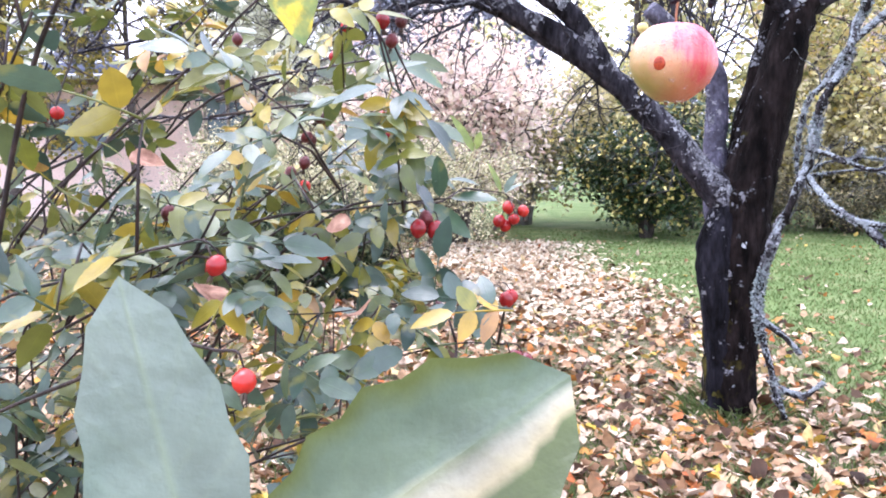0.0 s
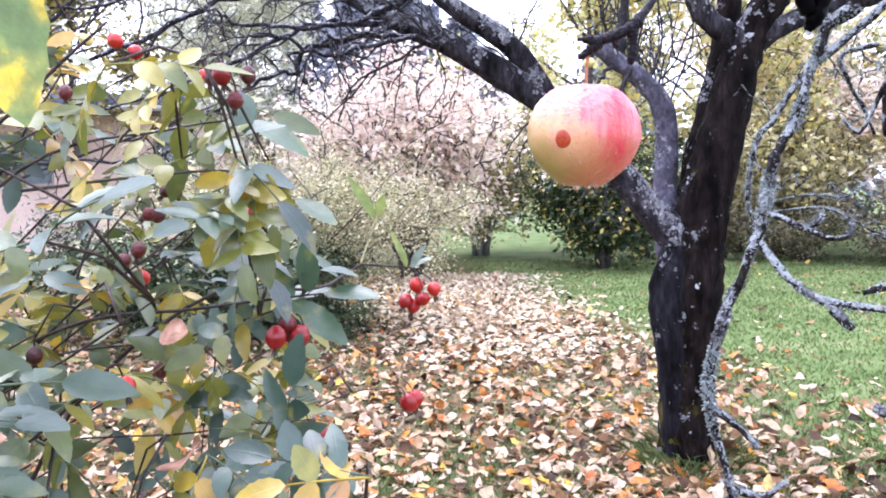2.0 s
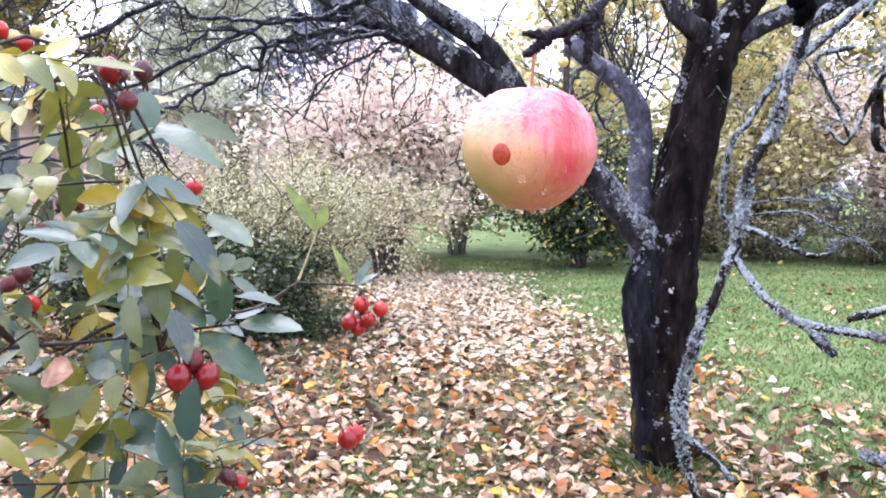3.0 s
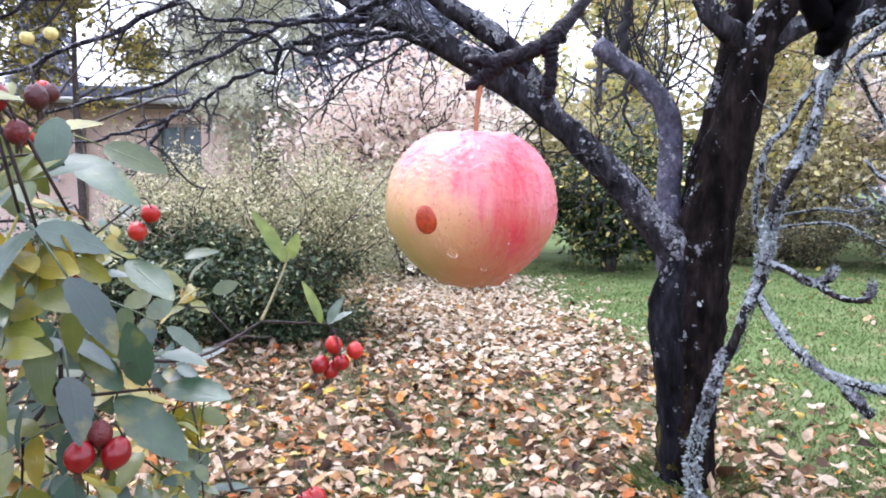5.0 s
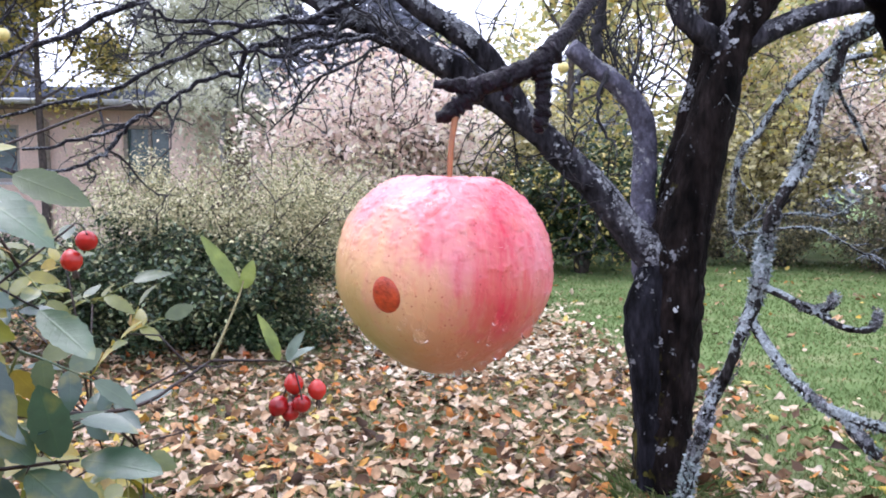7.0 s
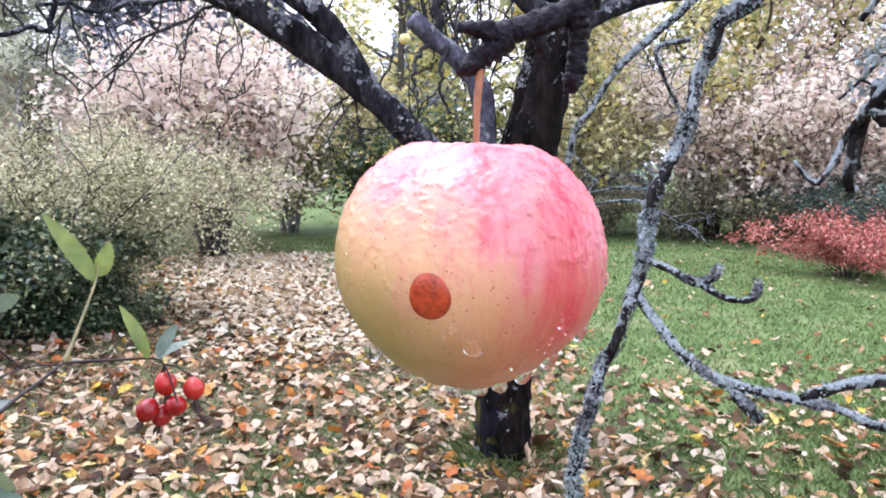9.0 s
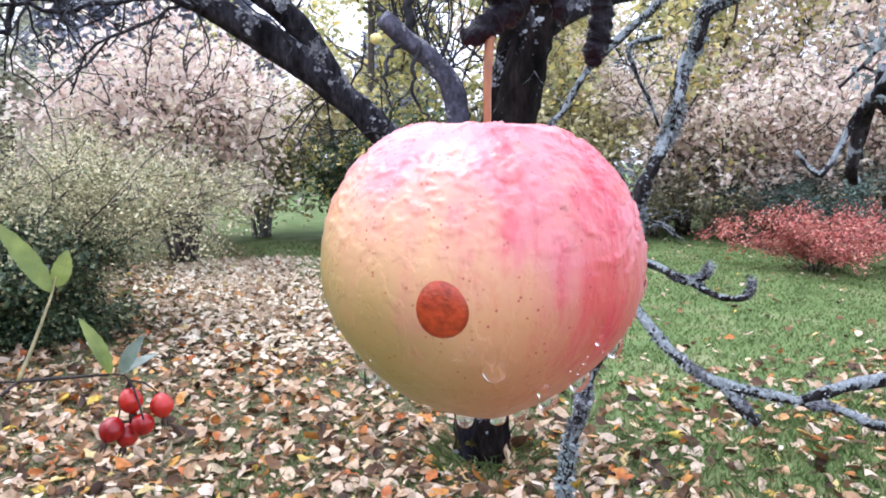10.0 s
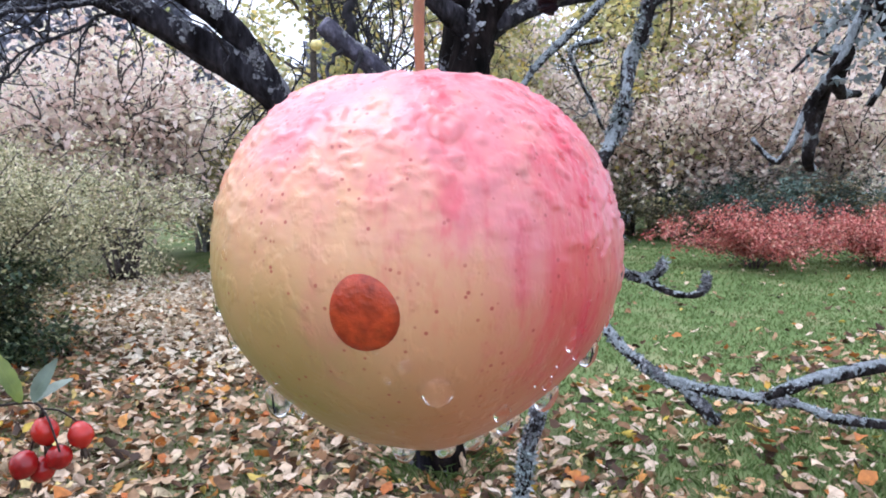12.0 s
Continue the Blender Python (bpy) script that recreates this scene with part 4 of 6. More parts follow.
def apple_skin():
    m = bpy.data.materials.new("apple_skin")
    m.use_nodes = True
    nodes, links = m.node_tree.nodes, m.node_tree.links
    b = nodes["Principled BSDF"]
    co = nodes.new("ShaderNodeTexCoord")
    sep = nodes.new("ShaderNodeSeparateXYZ")
    links.new(co.outputs["Object"], sep.inputs["Vector"])

    def calc(op, a, c=0.0, clamp=False):
        n = nodes.new("ShaderNodeMath")
        n.operation, n.use_clamp = op, clamp
        for s, v in ((n.inputs[0], a), (n.inputs[1], c)):
            if isinstance(v, (int, float)):
                s.default_value = v
            else:
                links.new(v, s)
        return n.outputs[0]

    def noisy(scale, stretch=(1, 1, 1), detail=5, rough=0.5):
        mp = nodes.new("ShaderNodeMapping")
        mp.inputs["Scale"].default_value = stretch
        links.new(co.outputs["Object"], mp.inputs["Vector"])
        n = nodes.new("ShaderNodeTexNoise")
        n.inputs["Scale"].default_value, n.inputs["Detail"].default_value, n.inputs["Roughness"].default_value = scale, detail, rough
        links.new(mp.outputs["Vector"], n.inputs["Vector"])
        return n.outputs["Fac"]

    def span(v, lo, hi):
        n = nodes.new("ShaderNodeMapRange")
        n.interpolation_type = "SMOOTHSTEP"
        n.inputs["From Min"].default_value, n.inputs["From Max"].default_value = lo, hi
        links.new(v, n.inputs["Value"])
        return n.outputs["Result"]

    def blend(f, a, c):
        n = nodes.new("ShaderNodeMix")
        n.data_type = "RGBA"
        links.new(f, n.inputs["Factor"])
        for s, v in ((n.inputs["A"], a), (n.inputs["B"], c)):
            if isinstance(v, tuple):
                s.default_value = (*v, 1)
            else:
                links.new(v, s)
        return n.outputs["Result"]

    x, z = sep.outputs["X"], sep.outputs["Z"]
    # ground colour: greenish yellow low on one flank, cream in the middle, warm orange low on the other
    ragged = calc("MULTIPLY", calc("SUBTRACT", noisy(60), 0.5), 0.02)
    green = span(calc("ADD", calc("ADD", calc("MULTIPLY", x, -0.8), calc("MULTIPLY", z, -1.0)), ragged), 0.002, 0.044)
    base = blend(green, (0.62, 0.34, 0.17), (0.28, 0.225, 0.05))
    base = blend(calc("MULTIPLY", span(calc("SUBTRACT", calc("MULTIPLY", x, 1.0), calc("MULTIPLY", z, 0.7)), -0.004, 0.036), 0.85), base, (0.44, 0.12, 0.055))
    blot = noisy(75, (1, 1, 0.55), 6, 0.6)
    # pink flush from the stalk downwards, in blotches
    top = span(calc("ADD", calc("ADD", z, calc("MULTIPLY", x, 0.32)), calc("MULTIPLY", calc("SUBTRACT", blot, 0.5), 0.100)), -0.014, 0.036)
    c1 = blend(calc("MULTIPLY", top, 0.88), base, (0.60, 0.15, 0.19))
    # lengthwise streaks, broken into blotches
    st = span(noisy(150, (1, 1, 0.10), 4, 0.6), 0.50, 0.66)
    broken = span(noisy(260, (1, 1, 0.45), 3, 0.6), 0.42, 0.60)
    c2 = blend(calc("MULTIPLY", calc("MULTIPLY", calc("MULTIPLY", st, broken), 0.62), span(calc("ADD", z, calc("MULTIPLY", x, 0.6)), -0.020, 0.016)), c1, (0.52, 0.045, 0.07))
    # a thin red band down the middle
    mid = calc("SUBTRACT", 1.0, span(calc("ABSOLUTE", calc("ADD", calc("SUBTRACT", x, 0.003), calc("MULTIPLY", calc("SUBTRACT", noisy(240, (1, 1, 0.3)), 0.5), 0.010))), 0.0005, 0.0042))
    c2 = blend(calc("MULTIPLY", calc("MULTIPLY", calc("MULTIPLY", mid, broken), 0.6), span(z, -0.014, 0.008)), c2, (0.58, 0.05, 0.075))
    # one deep red cheek with a streaky edge, paler again beyond it
    off = calc("ADD", calc("SUBTRACT", x, 0.0245), calc("MULTIPLY", calc("SUBTRACT", noisy(280, (1, 1, 0.05), 6, 0.75), 0.5), 0.034))
    cheek = calc("SUBTRACT", 1.0, span(calc("ABSOLUTE", off), 0.0, 0.0130))
    c3 = blend(calc("MULTIPLY", calc("MULTIPLY", cheek, calc("ADD", 0.66, calc("MULTIPLY", st, 0.34))), span(calc("ADD", z, calc("MULTIPLY", ragged, 1.5)), -0.040, -0.004), True), c2, (0.54, 0.012, 0.045))
    # specks
    vor = nodes.new("ShaderNodeTexVoronoi")
    vor.inputs["Scale"].default_value = 520
    links.new(co.outputs["Object"], vor.inputs["Vector"])
    dot = calc("MULTIPLY", calc("SUBTRACT", 1.0, span(vor.outputs["Distance"], 0.09, 0.22)), span(noisy(120), 0.42, 0.55))
    c4 = blend(calc("MULTIPLY", dot, 0.75), c3, (0.30, 0.02, 0.02))
    links.new(c4, b.inputs["Base Color"])
    b.inputs["Roughness"].default_value = 0.26
    links.new(calc("ADD", calc("MULTIPLY", noisy(90), 0.25), 0.34), b.inputs["Roughness"])
    b.inputs["Specular IOR Level"].default_value = 0.5
    b.inputs["Coat Weight"].default_value = 0.38
    b.inputs["Coat Roughness"].default_value = 0.06
    b.inputs["Subsurface Weight"].default_value = 0.3
    b.inputs["Subsurface Radius"].default_value = (0.006, 0.003, 0.002)
    bp = nodes.new("ShaderNodeBump")
    bp.inputs["Strength"].default_value, bp.inputs["Distance"].default_value = 0.20, 0.001
    film = calc("ADD", calc("MULTIPLY", span(noisy(230, (1, 1, 0.7), 3), 0.48, 0.62), 0.7), calc("MULTIPLY", noisy(700), 0.2))
    links.new(film, bp.inputs["Height"])
    links.new(bp.outputs["Normal"], b.inputs["Normal"])
    return m


def rain_film(p, a):
    """The height of the rain that beads on the skin: merged blobs on the shoulders, sparse drops on the flanks."""
    wet = max(0.0, min(1.0, (1.55 + 12.0 * max(0.0, p.x - 0.012) - a) / 0.5))
    coarse = noise.noise(p * 300.0 + Vector((3.1, 0, 0))) + 0.5 * noise.noise(p * 640.0)
    blob = max(0.0, min(1.0, (coarse - 0.16) / 0.14))
    fine = max(0.0, noise.noise(p * 800.0 + Vector((0, 7.7, 0))) - 0.22)
    return wet * (0.00034 * blob * blob * (3 - 2 * blob) + 0.0005 * fine) + 0.00007 * noise.noise(p * 90.0)


b = Build()
NA, NP = 250, 360
for i in range(NA + 1):
    a = 0.02 + (math.pi - 0.04) * i / NA
    for k in range(NP):
        phi = 2 * math.pi * k / NP
        b.v.append(apple_point(a, phi, rain_film(apple_point(a, phi), a) if a > 0.3 else 0.0))
for i in range(NA):
    for k in range(NP):
        q, r = i * NP + k, i * NP + (k + 1) % NP
        b.f.append((q, q + NP, r + NP, r))
b.f.append(tuple(range(NP)))
b.f.append(tuple(NA * NP + k for k in reversed(range(NP))))
at_apple(new("fruit", b.mesh("fruit", apple_skin())))

M_SPOT = material("apple_blemish", [(0.3, (0.27, 0.024, 0.007)), (0.7, (0.40, 0.055, 0.012))], "noise", 260, 0.35, 0.5, 0.4, 900, 0, 0.35, 500, (1, 1, 1), 0.0, 0.0006)
M_STALK = material("apple_stalk", [(0.3, (0.19, 0.055, 0.014)), (0.7, (0.33, 0.12, 0.035))], "noise", 300, 0.4, 0.5, 0.3, 700, 0, 0.3, 400, (1, 1, 0.2), 0.0, 0.0005)
M_WATER = bpy.data.materials.new("water")
M_WATER.use_nodes = True
wb = M_WATER.node_tree.nodes["Principled BSDF"]
wb.inputs["Base Color"].default_value = (1, 1, 1, 1)
wb.inputs["Transmission Weight"].default_value = 1.0
wb.inputs["Roughness"].default_value = 0.0
wb.inputs["IOR"].default_value = 1.33

# corky round blemish: a low cap that follows the skin
b = Build()
ca, cp = 1.675, -math.pi / 2 - 0.245
b.v.append(apple_point(ca, cp, 0.0007))
for j in range(1, 7):
    for k in range(28):
        t = 2 * math.pi * k / 28
        rr = 0.160 * j / 6 * (1 + 0.02 * math.sin(3 * t + 1))
        b.v.append(apple_point(ca + rr * 1.02 * math.sin(t), cp + rr * math.cos(t), 0.0007 * (1 - (j / 6) ** 4) - (0.0004 if j == 6 else 0)))
for k in range(28):
    b.f.append((0, 1 + k, 1 + (k + 1) % 28))
    for j in range(5):
        q, r = 1 + j * 28 + k, 1 + j * 28 + (k + 1) % 28
        b.f.append((q, q + 28, r + 28, r))
at_apple(new("blemish", b.mesh("blemish", M_SPOT)))["label"] = "round rust-red corky blemish"

inv = apple_pose.inverted()
b = Build()
line = [inv @ p for p in smooth_path([(0.2062, 0.6735, 1.3060), (0.2068, 0.6745, 1.319), (0.2074, 0.676, 1.328), (0.2088, 0.678, 1.3375), (0.2098, 0.6785, 1.3425)], 6)]
b.tube(line, taper(len(line), 0.0009, 0.00145, 1.6), 10, 0.12, 3)
at_apple(new("stalk", b.mesh("stalk", M_STALK)))["label"] = "thin orange-brown stalk"
b = Build()
for k in range(5):
    a = k * 1.256
    s = Vector((math.cos(a) * 0.002, math.sin(a) * 0.002, -0.0285))
    b.tube([s, s + Vector((math.cos(a) * 0.001, math.sin(a) * 0.001, -0.003)), s + Vector((math.cos(a) * 0.003, math.sin(a) * 0.003, -0.0055))], [0.001, 0.0009, 0.0002], 5)
at_apple(new("calyx", b.mesh("calyx", M_CALYX)))


bead = Build()
for i in range(10):
    e = math.pi * i / 9
    for k in range(14):
        q = 2 * math.pi * k / 14
        bead.v.append(hanging_drop + Vector((math.cos(q) * math.sin(e) * 0.0028, math.sin(q) * math.sin(e) * 0.0026, math.cos(e) * 0.0032)))
bead.f = [(i * 14 + k, i * 14 + 14 + k, i * 14 + 14 + (k + 1) % 14, i * 14 + (k + 1) % 14) for i in range(9) for k in range(14)]
part("water_drop", bead, M_WATER, apple_tree, "clear raindrop on a bud").visible_shadow = False


def water_drop(a, phi, r, hang=0.0, flat=0.55):
    """A bead of water on the skin; hang: how far it sags below."""
    p = apple_point(a, phi)
    n = (apple_point(a, phi, 0.001) - p).normalized()
    bead = Build()
    t1 = n.orthogonal().normalized()
    t2 = n.cross(t1)
    down = Vector((0, 0, -1))
    for i in range(9):
        e = math.pi * i / 8
        for k in range(14):
            q = 2 * math.pi * k / 14
            v = (t1 * math.cos(q) + t2 * math.sin(q)) * (math.sin(e) * r) + n * (math.cos(e) * r * flat)
            v += down * (hang * (0.5 + 0.5 * max(0.0, -v.normalized().z if v.length else 0)))
            bead.v.append(p + v)
    for i in range(8):
        for k in range(14):
            s, u = i * 14 + k, i * 14 + (k + 1) % 14
            bead.f.append((s, s + 14, u + 14, u))
    ob = at_apple(new("water_drop", bead.mesh("water_drop", M_WATER)))
    ob.visible_shadow = False
    return ob


F = -math.pi / 2
for a, phi, r, hang, flat in ((2.22, F - 1.32, 0.0026, 0.0034, 0.9), (2.82, F - 0.35, 0.0022, 0.0022, 0.9), (2.78, F + 0.55, 0.0018, 0.0014, 0.8), (2.66, F + 0.95, 0.0018, 0.0014, 0.8), (2.30, F - 1.05, 0.0011, 0.0010, 0.8), (2.72, F - 0.30, 0.0019, 0.0010, 0.7), (2.56, F + 0.62, 0.0017, 0.0009, 0.6),
                              (1.99, F + 0.06, 0.0026, 0.0010, 0.45), (2.45, F + 1.0, 0.0026, 0.001, 0.6), (2.25, F + 1.1, 0.0028, 0.001, 0.6), (2.02, F + 1.3, 0.0026, 0.001, 0.6),
                              (0.88, F + 0.12, 0.0030, 0.0004, 0.4), (1.9, F - 1.25, 0.0014, 0.001, 0.5), (1.75, F - 1.35, 0.0016, 0.001, 0.5),
                              (2.66, F + 0.30, 0.0014, 0.0008, 0.6), (2.52, F - 0.75, 0.0012, 0.001, 0.7), (1.62, F + 1.42, 0.0019, 0.0012, 0.5), (1.40, F + 1.30, 0.0015, 0.0008, 0.5), (2.2, F + 0.5, 0.0016, 0.001, 0.45), (1.85, F + 0.75, 0.0013, 0.001, 0.45)):
    water_drop(a, phi, r, hang, flat)
rng = random.Random(77)
for i in range(140):
    a = rng.uniform(0.6, 1.3) if rng.random() < 0.6 else rng.uniform(1.2, 2.1)
    water_drop(a, F + (rng.uniform(-1.6, 1.6) if rng.random() < 0.6 else rng.uniform(0.7, 1.6)), rng.uniform(0.0004, 0.0012), 0.0003, 0.4)

# ---------------- the rose bush beside the path ----------------
def rose_leaf_material(name, stops):
    """A rose leaf: each leaf and each leaflet has its own tone along stops, with yellow blotches."""
    m = material(name, stops, "thing", rough=0.30, spec=0.8, grain=0.20, grain_scale=55, thin=0.26, bump=0.2, bump_scale=140, bump_dist=0.002)
    nodes, links = m.node_tree.nodes, m.node_tree.links
    leaf_mul = [n for n in nodes if n.bl_idname == "ShaderNodeMix"][0]
    spots = nodes.new("ShaderNodeTexNoise")
    spots.inputs["Scale"].default_value, spots.inputs["Detail"].default_value = 38, 4
    co = nodes.new("ShaderNodeTexCoord")
    links.new(co.outputs["Object"], spots.inputs["Vector"])
    edge = nodes.new("ShaderNodeMapRange")
    edge.inputs["From Min"].default_value, edge.inputs["From Max"].default_value, edge.inputs["To Max"].default_value = 0.56, 0.72, 0.55
    links.new(spots.outputs["Fac"], edge.inputs["Value"])
    ramp_in = [n for n in nodes if n.bl_idname == "ShaderNodeValToRGB"][0].inputs["Fac"]
    each = nodes.new("ShaderNodeMath")
    each.operation = "MULTIPLY_ADD"
    each.inputs[1].default_value = 0.45
    links.new(nodes.new("ShaderNodeNewGeometry").outputs["Random Per Island"], each.inputs[0])
    whole = nodes.new("ShaderNodeMath")
    whole.operation = "MULTIPLY"
    whole.inputs[1].default_value = 0.55
    links.new(ramp_in.links[0].from_socket, whole.inputs[0])
    links.new(whole.outputs[0], each.inputs[2])
    links.new(each.outputs[0], ramp_in)
    tint = nodes.new("ShaderNodeMix")
    tint.data_type = "RGBA"
    tint.inputs["B"].default_value = (0.34, 0.30, 0.04, 1)
    links.new(edge.outputs["Result"], tint.inputs["Factor"])
    links.new(leaf_mul.inputs["A"].links[0].from_socket, tint.inputs["A"])
    links.new(tint.outputs["Result"], leaf_mul.inputs["A"])
    return m


M_ROSELEAF = rose_leaf_material("rose_leaf", [(0.1, (0.018, 0.042, 0.030)), (0.35, (0.046, 0.086, 0.064)), (0.55, (0.075, 0.118, 0.078)), (0.70, (0.10, 0.13, 0.045)), (0.82, (0.17, 0.175, 0.030)), (0.92, (0.34, 0.25, 0.03))])
M_YELLOWLEAF = rose_leaf_material("yellowing_rose_leaf", [(0.1, (0.045, 0.072, 0.024)), (0.35, (0.095, 0.122, 0.024)), (0.55, (0.165, 0.172, 0.024)), (0.74, (0.29, 0.24, 0.020)), (0.88, (0.42, 0.26, 0.025)), (0.96, (0.34, 0.18, 0.05))])
M_GREENLEAF = rose_leaf_material("green_rose_leaf", [(0.1, (0.028, 0.065, 0.036)), (0.5, (0.050, 0.098, 0.052)), (0.9, (0.085, 0.13, 0.055))])
rose_bush = thing("rose_bush", (-0.55, 1.0, 0), "arching rose bush with grey-green and yellowing leaves and red hips", "rose bush")
rng = random.Random(51)


def leaf_cluster(seed, leaflets, size, mat):
    """A feathered rose leaf along +x: stalk and paired leaflets."""
    r = random.Random(seed)
    b = Build()
    length = size * (0.9 + 0.42 * leaflets / 2)
    rib = [Vector((length * 0.78 * u, 0, -0.12 * length * u * u)) for u in (0, 0.25, 0.5, 0.75, 1)]
    b.tube(rib, taper(5, 0.0011, 0.0006), 5)
    pairs = (leaflets - 1) // 2
    for k in range(pairs):
        u = 0.3 + 0.62 * k / max(1, pairs - 0.3)
        p = rib[0].lerp(rib[4], u)
        p.z = -0.12 * length * u * u
        for s in (-1, 1):
            d = Vector((0.55, s, r.uniform(-0.35, 0.1)))
            f = Vector((r.gauss(0, 0.3), r.gauss(0, 0.3), 1))
            b.leaf(p, d, f, size * r.uniform(0.75, 1.05), size * r.uniform(0.40, 0.50), r.uniform(0.05, 0.4), r.uniform(-0.05, 0.3), 12)
    b.leaf(rib[4], Vector((1, r.uniform(-0.2, 0.2), -0.3)), Vector((r.gauss(0, 0.2), r.gauss(0, 0.2), 1)), size * 1.12, size * 0.5, r.uniform(0.1, 0.3), r.uniform(0, 0.25), 12)
    return b.mesh("rose_leaf", mat)


ROSE_LEAVES = [leaf_cluster(500 + i, (5, 5, 7, 3)[i % 4], (0.034, 0.040, 0.033, 0.043)[i % 4], M_ROSELEAF if i < 10 else M_YELLOWLEAF) for i in range(20)]


def place_leaf(p, way, face, k, scale=1.0, parent=rose_bush, name="leaf"):
    way = Vector(way).normalized()
    side = Vector(face).cross(way)
    side = side.normalized() if side.length > 1e-5 else way.orthogonal().normalized()
    up = way.cross(side)
    # the tops and the far side have turned yellow
    turned = 0.40 + 0.9 * (p[2] - 1.12) + 1.1 * (p[1] - 0.88)
    ob = new(name, ROSE_LEAVES[k % 10 + (10 if rng.random() < turned else 0)])
    m = Matrix((way, side, up)).transposed().to_4x4()
    m.translation = p
    ob.parent = parent
    ob.matrix_parent_inverse = parent.matrix_world.inverted()
    ob.matrix_basis = m @ Matrix.Scale(scale, 4)
    return ob


def hip_mesh(length, r, mat, seed):
    b = Build()
    for i in range(13):
        u = i / 12
        rr = r * (math.sin(math.pi * (0.04 + 0.93 * u)) ** 0.62)
        for k in range(16):
            a = 2 * math.pi * k / 16
            b.v.append(Vector((math.cos(a) * rr * (1 + 0.02 * math.sin(3 * a + seed)), math.sin(a) * rr, -u * length)))
    for i in range(12):
        for k in range(16):
            q, s = i * 16 + k, i * 16 + (k + 1) % 16
            b.f.append((q, q + 16, s + 16, s))
    b.f.append(tuple(range(16)))
    b.f.append(tuple(12 * 16 + k for k in reversed(range(16))))
    return b.mesh("rose_hip", mat)


HIPS = [hip_mesh(0.021, 0.0098, M_HIPBRIGHT, 1), hip_mesh(0.025, 0.0108, M_HIP, 2), hip_mesh(0.022, 0.0092, M_HIPOLD, 3), hip_mesh(0.020, 0.0092, M_HIPBRIGHT, 4)]
b = Build()
for k in range(6):
    a = k * 1.047
    s = Vector((math.cos(a) * 0.0012, math.sin(a) * 0.0012, 0.0005))
    b.leaf(s, Vector((math.cos(a) * 0.5, math.sin(a) * 0.5, -1)), Vector((math.cos(a), math.sin(a), 0)), 0.010, 0.0028, 0.1, 0.3, 3)
b.tube([Vector((0, 0, 0.0006)), Vector((0, 0, -0.003))], [0.0022, 0.0014], 7)
CALYX = b.mesh("calyx", M_CALYX)


def hip(p, k, tilt=0.5, scale=1.0, anchor=None):
    """A hip whose middle is at p, on its stalk."""
    p = Vector(p)
    ob = new("rose_hip", HIPS[k])
    ob.parent = rose_bush
    ob.matrix_parent_inverse = rose_bush.matrix_world.inverted()
    turn = Euler((rng.gauss(0, tilt), rng.gauss(0, tilt), rng.random() * 6)).to_matrix().to_4x4()
    L = (0.021, 0.025, 0.022, 0.020)[k]
    ob.matrix_basis = Matrix.Translation(p) @ turn @ Matrix.Scale(scale, 4) @ Matrix.Translation((0, 0, L / 2))
    c = new("calyx", CALYX)
    c.parent = ob
    c.location = (0, 0, -L + 0.0008)
    top = ob.matrix_basis.translation
    end = Vector(anchor) if anchor is not None else top + Vector((rng.gauss(-0.006, 0.005), rng.gauss(0, 0.005), 0.011))
    b = Build()
    b.tube(smooth_path([end, end.lerp(top, 0.5) + Vector((0, 0, 0.003)), top - Vector((0, 0, 0.0004))], 3), taper(7, 0.0008, 0.0007), 6)
    part("stalk", b, M_CANE, rose_bush)
    return end


def cane(pts, r, thorny=True, mat=M_CANE, leaves=True, gap=2):
    line = smooth_path(pts, 6)
    b = Build()
    b.tube(line, taper(len(line), r, r * 0.35, 0.8), 7, 0.2, r * 5000)
    for i in range(2, len(line) - 1, 2):
        if thorny:
            d = rnd_dir(rng)
            b.tube([line[i], line[i] + d * r * 2.4], [r * 0.5, 0.0001], 4)
    part("cane", b, mat, rose_bush)
    return line


root = Vector((-0.55, 1.0, 0))
cane_pts = []
# twig that carries the free-hanging bunch
free = cane([(-0.40, 0.95, 0.0), (-0.42, 0.92, 0.5), (-0.30, 0.92, 0.95), (-0.14, 0.94, 1.13), (-0.018, 0.99, 1.140), (0.008, 1.04, 1.146), (0.029, 1.078, 1.157)], 0.0032, True)
cane([(0.029, 1.078, 1.157), (0.060, 1.092, 1.153), (0.090, 1.104, 1.149), (0.098, 1.106, 1.143)], 0.0016, False)
cane([(0.029, 1.078, 1.157), (0.037, 1.10, 1.18), (0.046, 1.12, 1.208), (0.049, 1.128, 1.222)], 0.0018, False, M_GREENTWIG)
knot = Vector((0.098, 1.106, 1.143))
for d, k in (((0.0, 0.0, -0.016), 0), ((0.022, -0.004, -0.021), 3), ((-0.014, -0.004, -0.036), 0), ((0.008, -0.008, -0.033), 3), ((-0.004, 0.003, -0.044), 3)):
    hip(knot + Vector(d), k, 0.25, 0.95, anchor=knot)
M_LONELEAF = material("young_leaf", [(0.3, (0.13, 0.18, 0.035)), (0.7, (0.22, 0.26, 0.055))], "noise", 40, 0.4, 0.5, 0.2, 120, 0.3)


def lone_leaf(name, base, tip, face, width, mat, parent=rose_bush, fold=0.25, curl=0.1, label="", bow=(0.8, 0.75)):
    b = Build()
    base, tip = Vector(base), Vector(tip)
    b.leaf(base, tip - base, Vector(face), (tip - base).length, width, fold, curl, 12, 1.0, bow)
    return part(name, b, mat, parent, label)


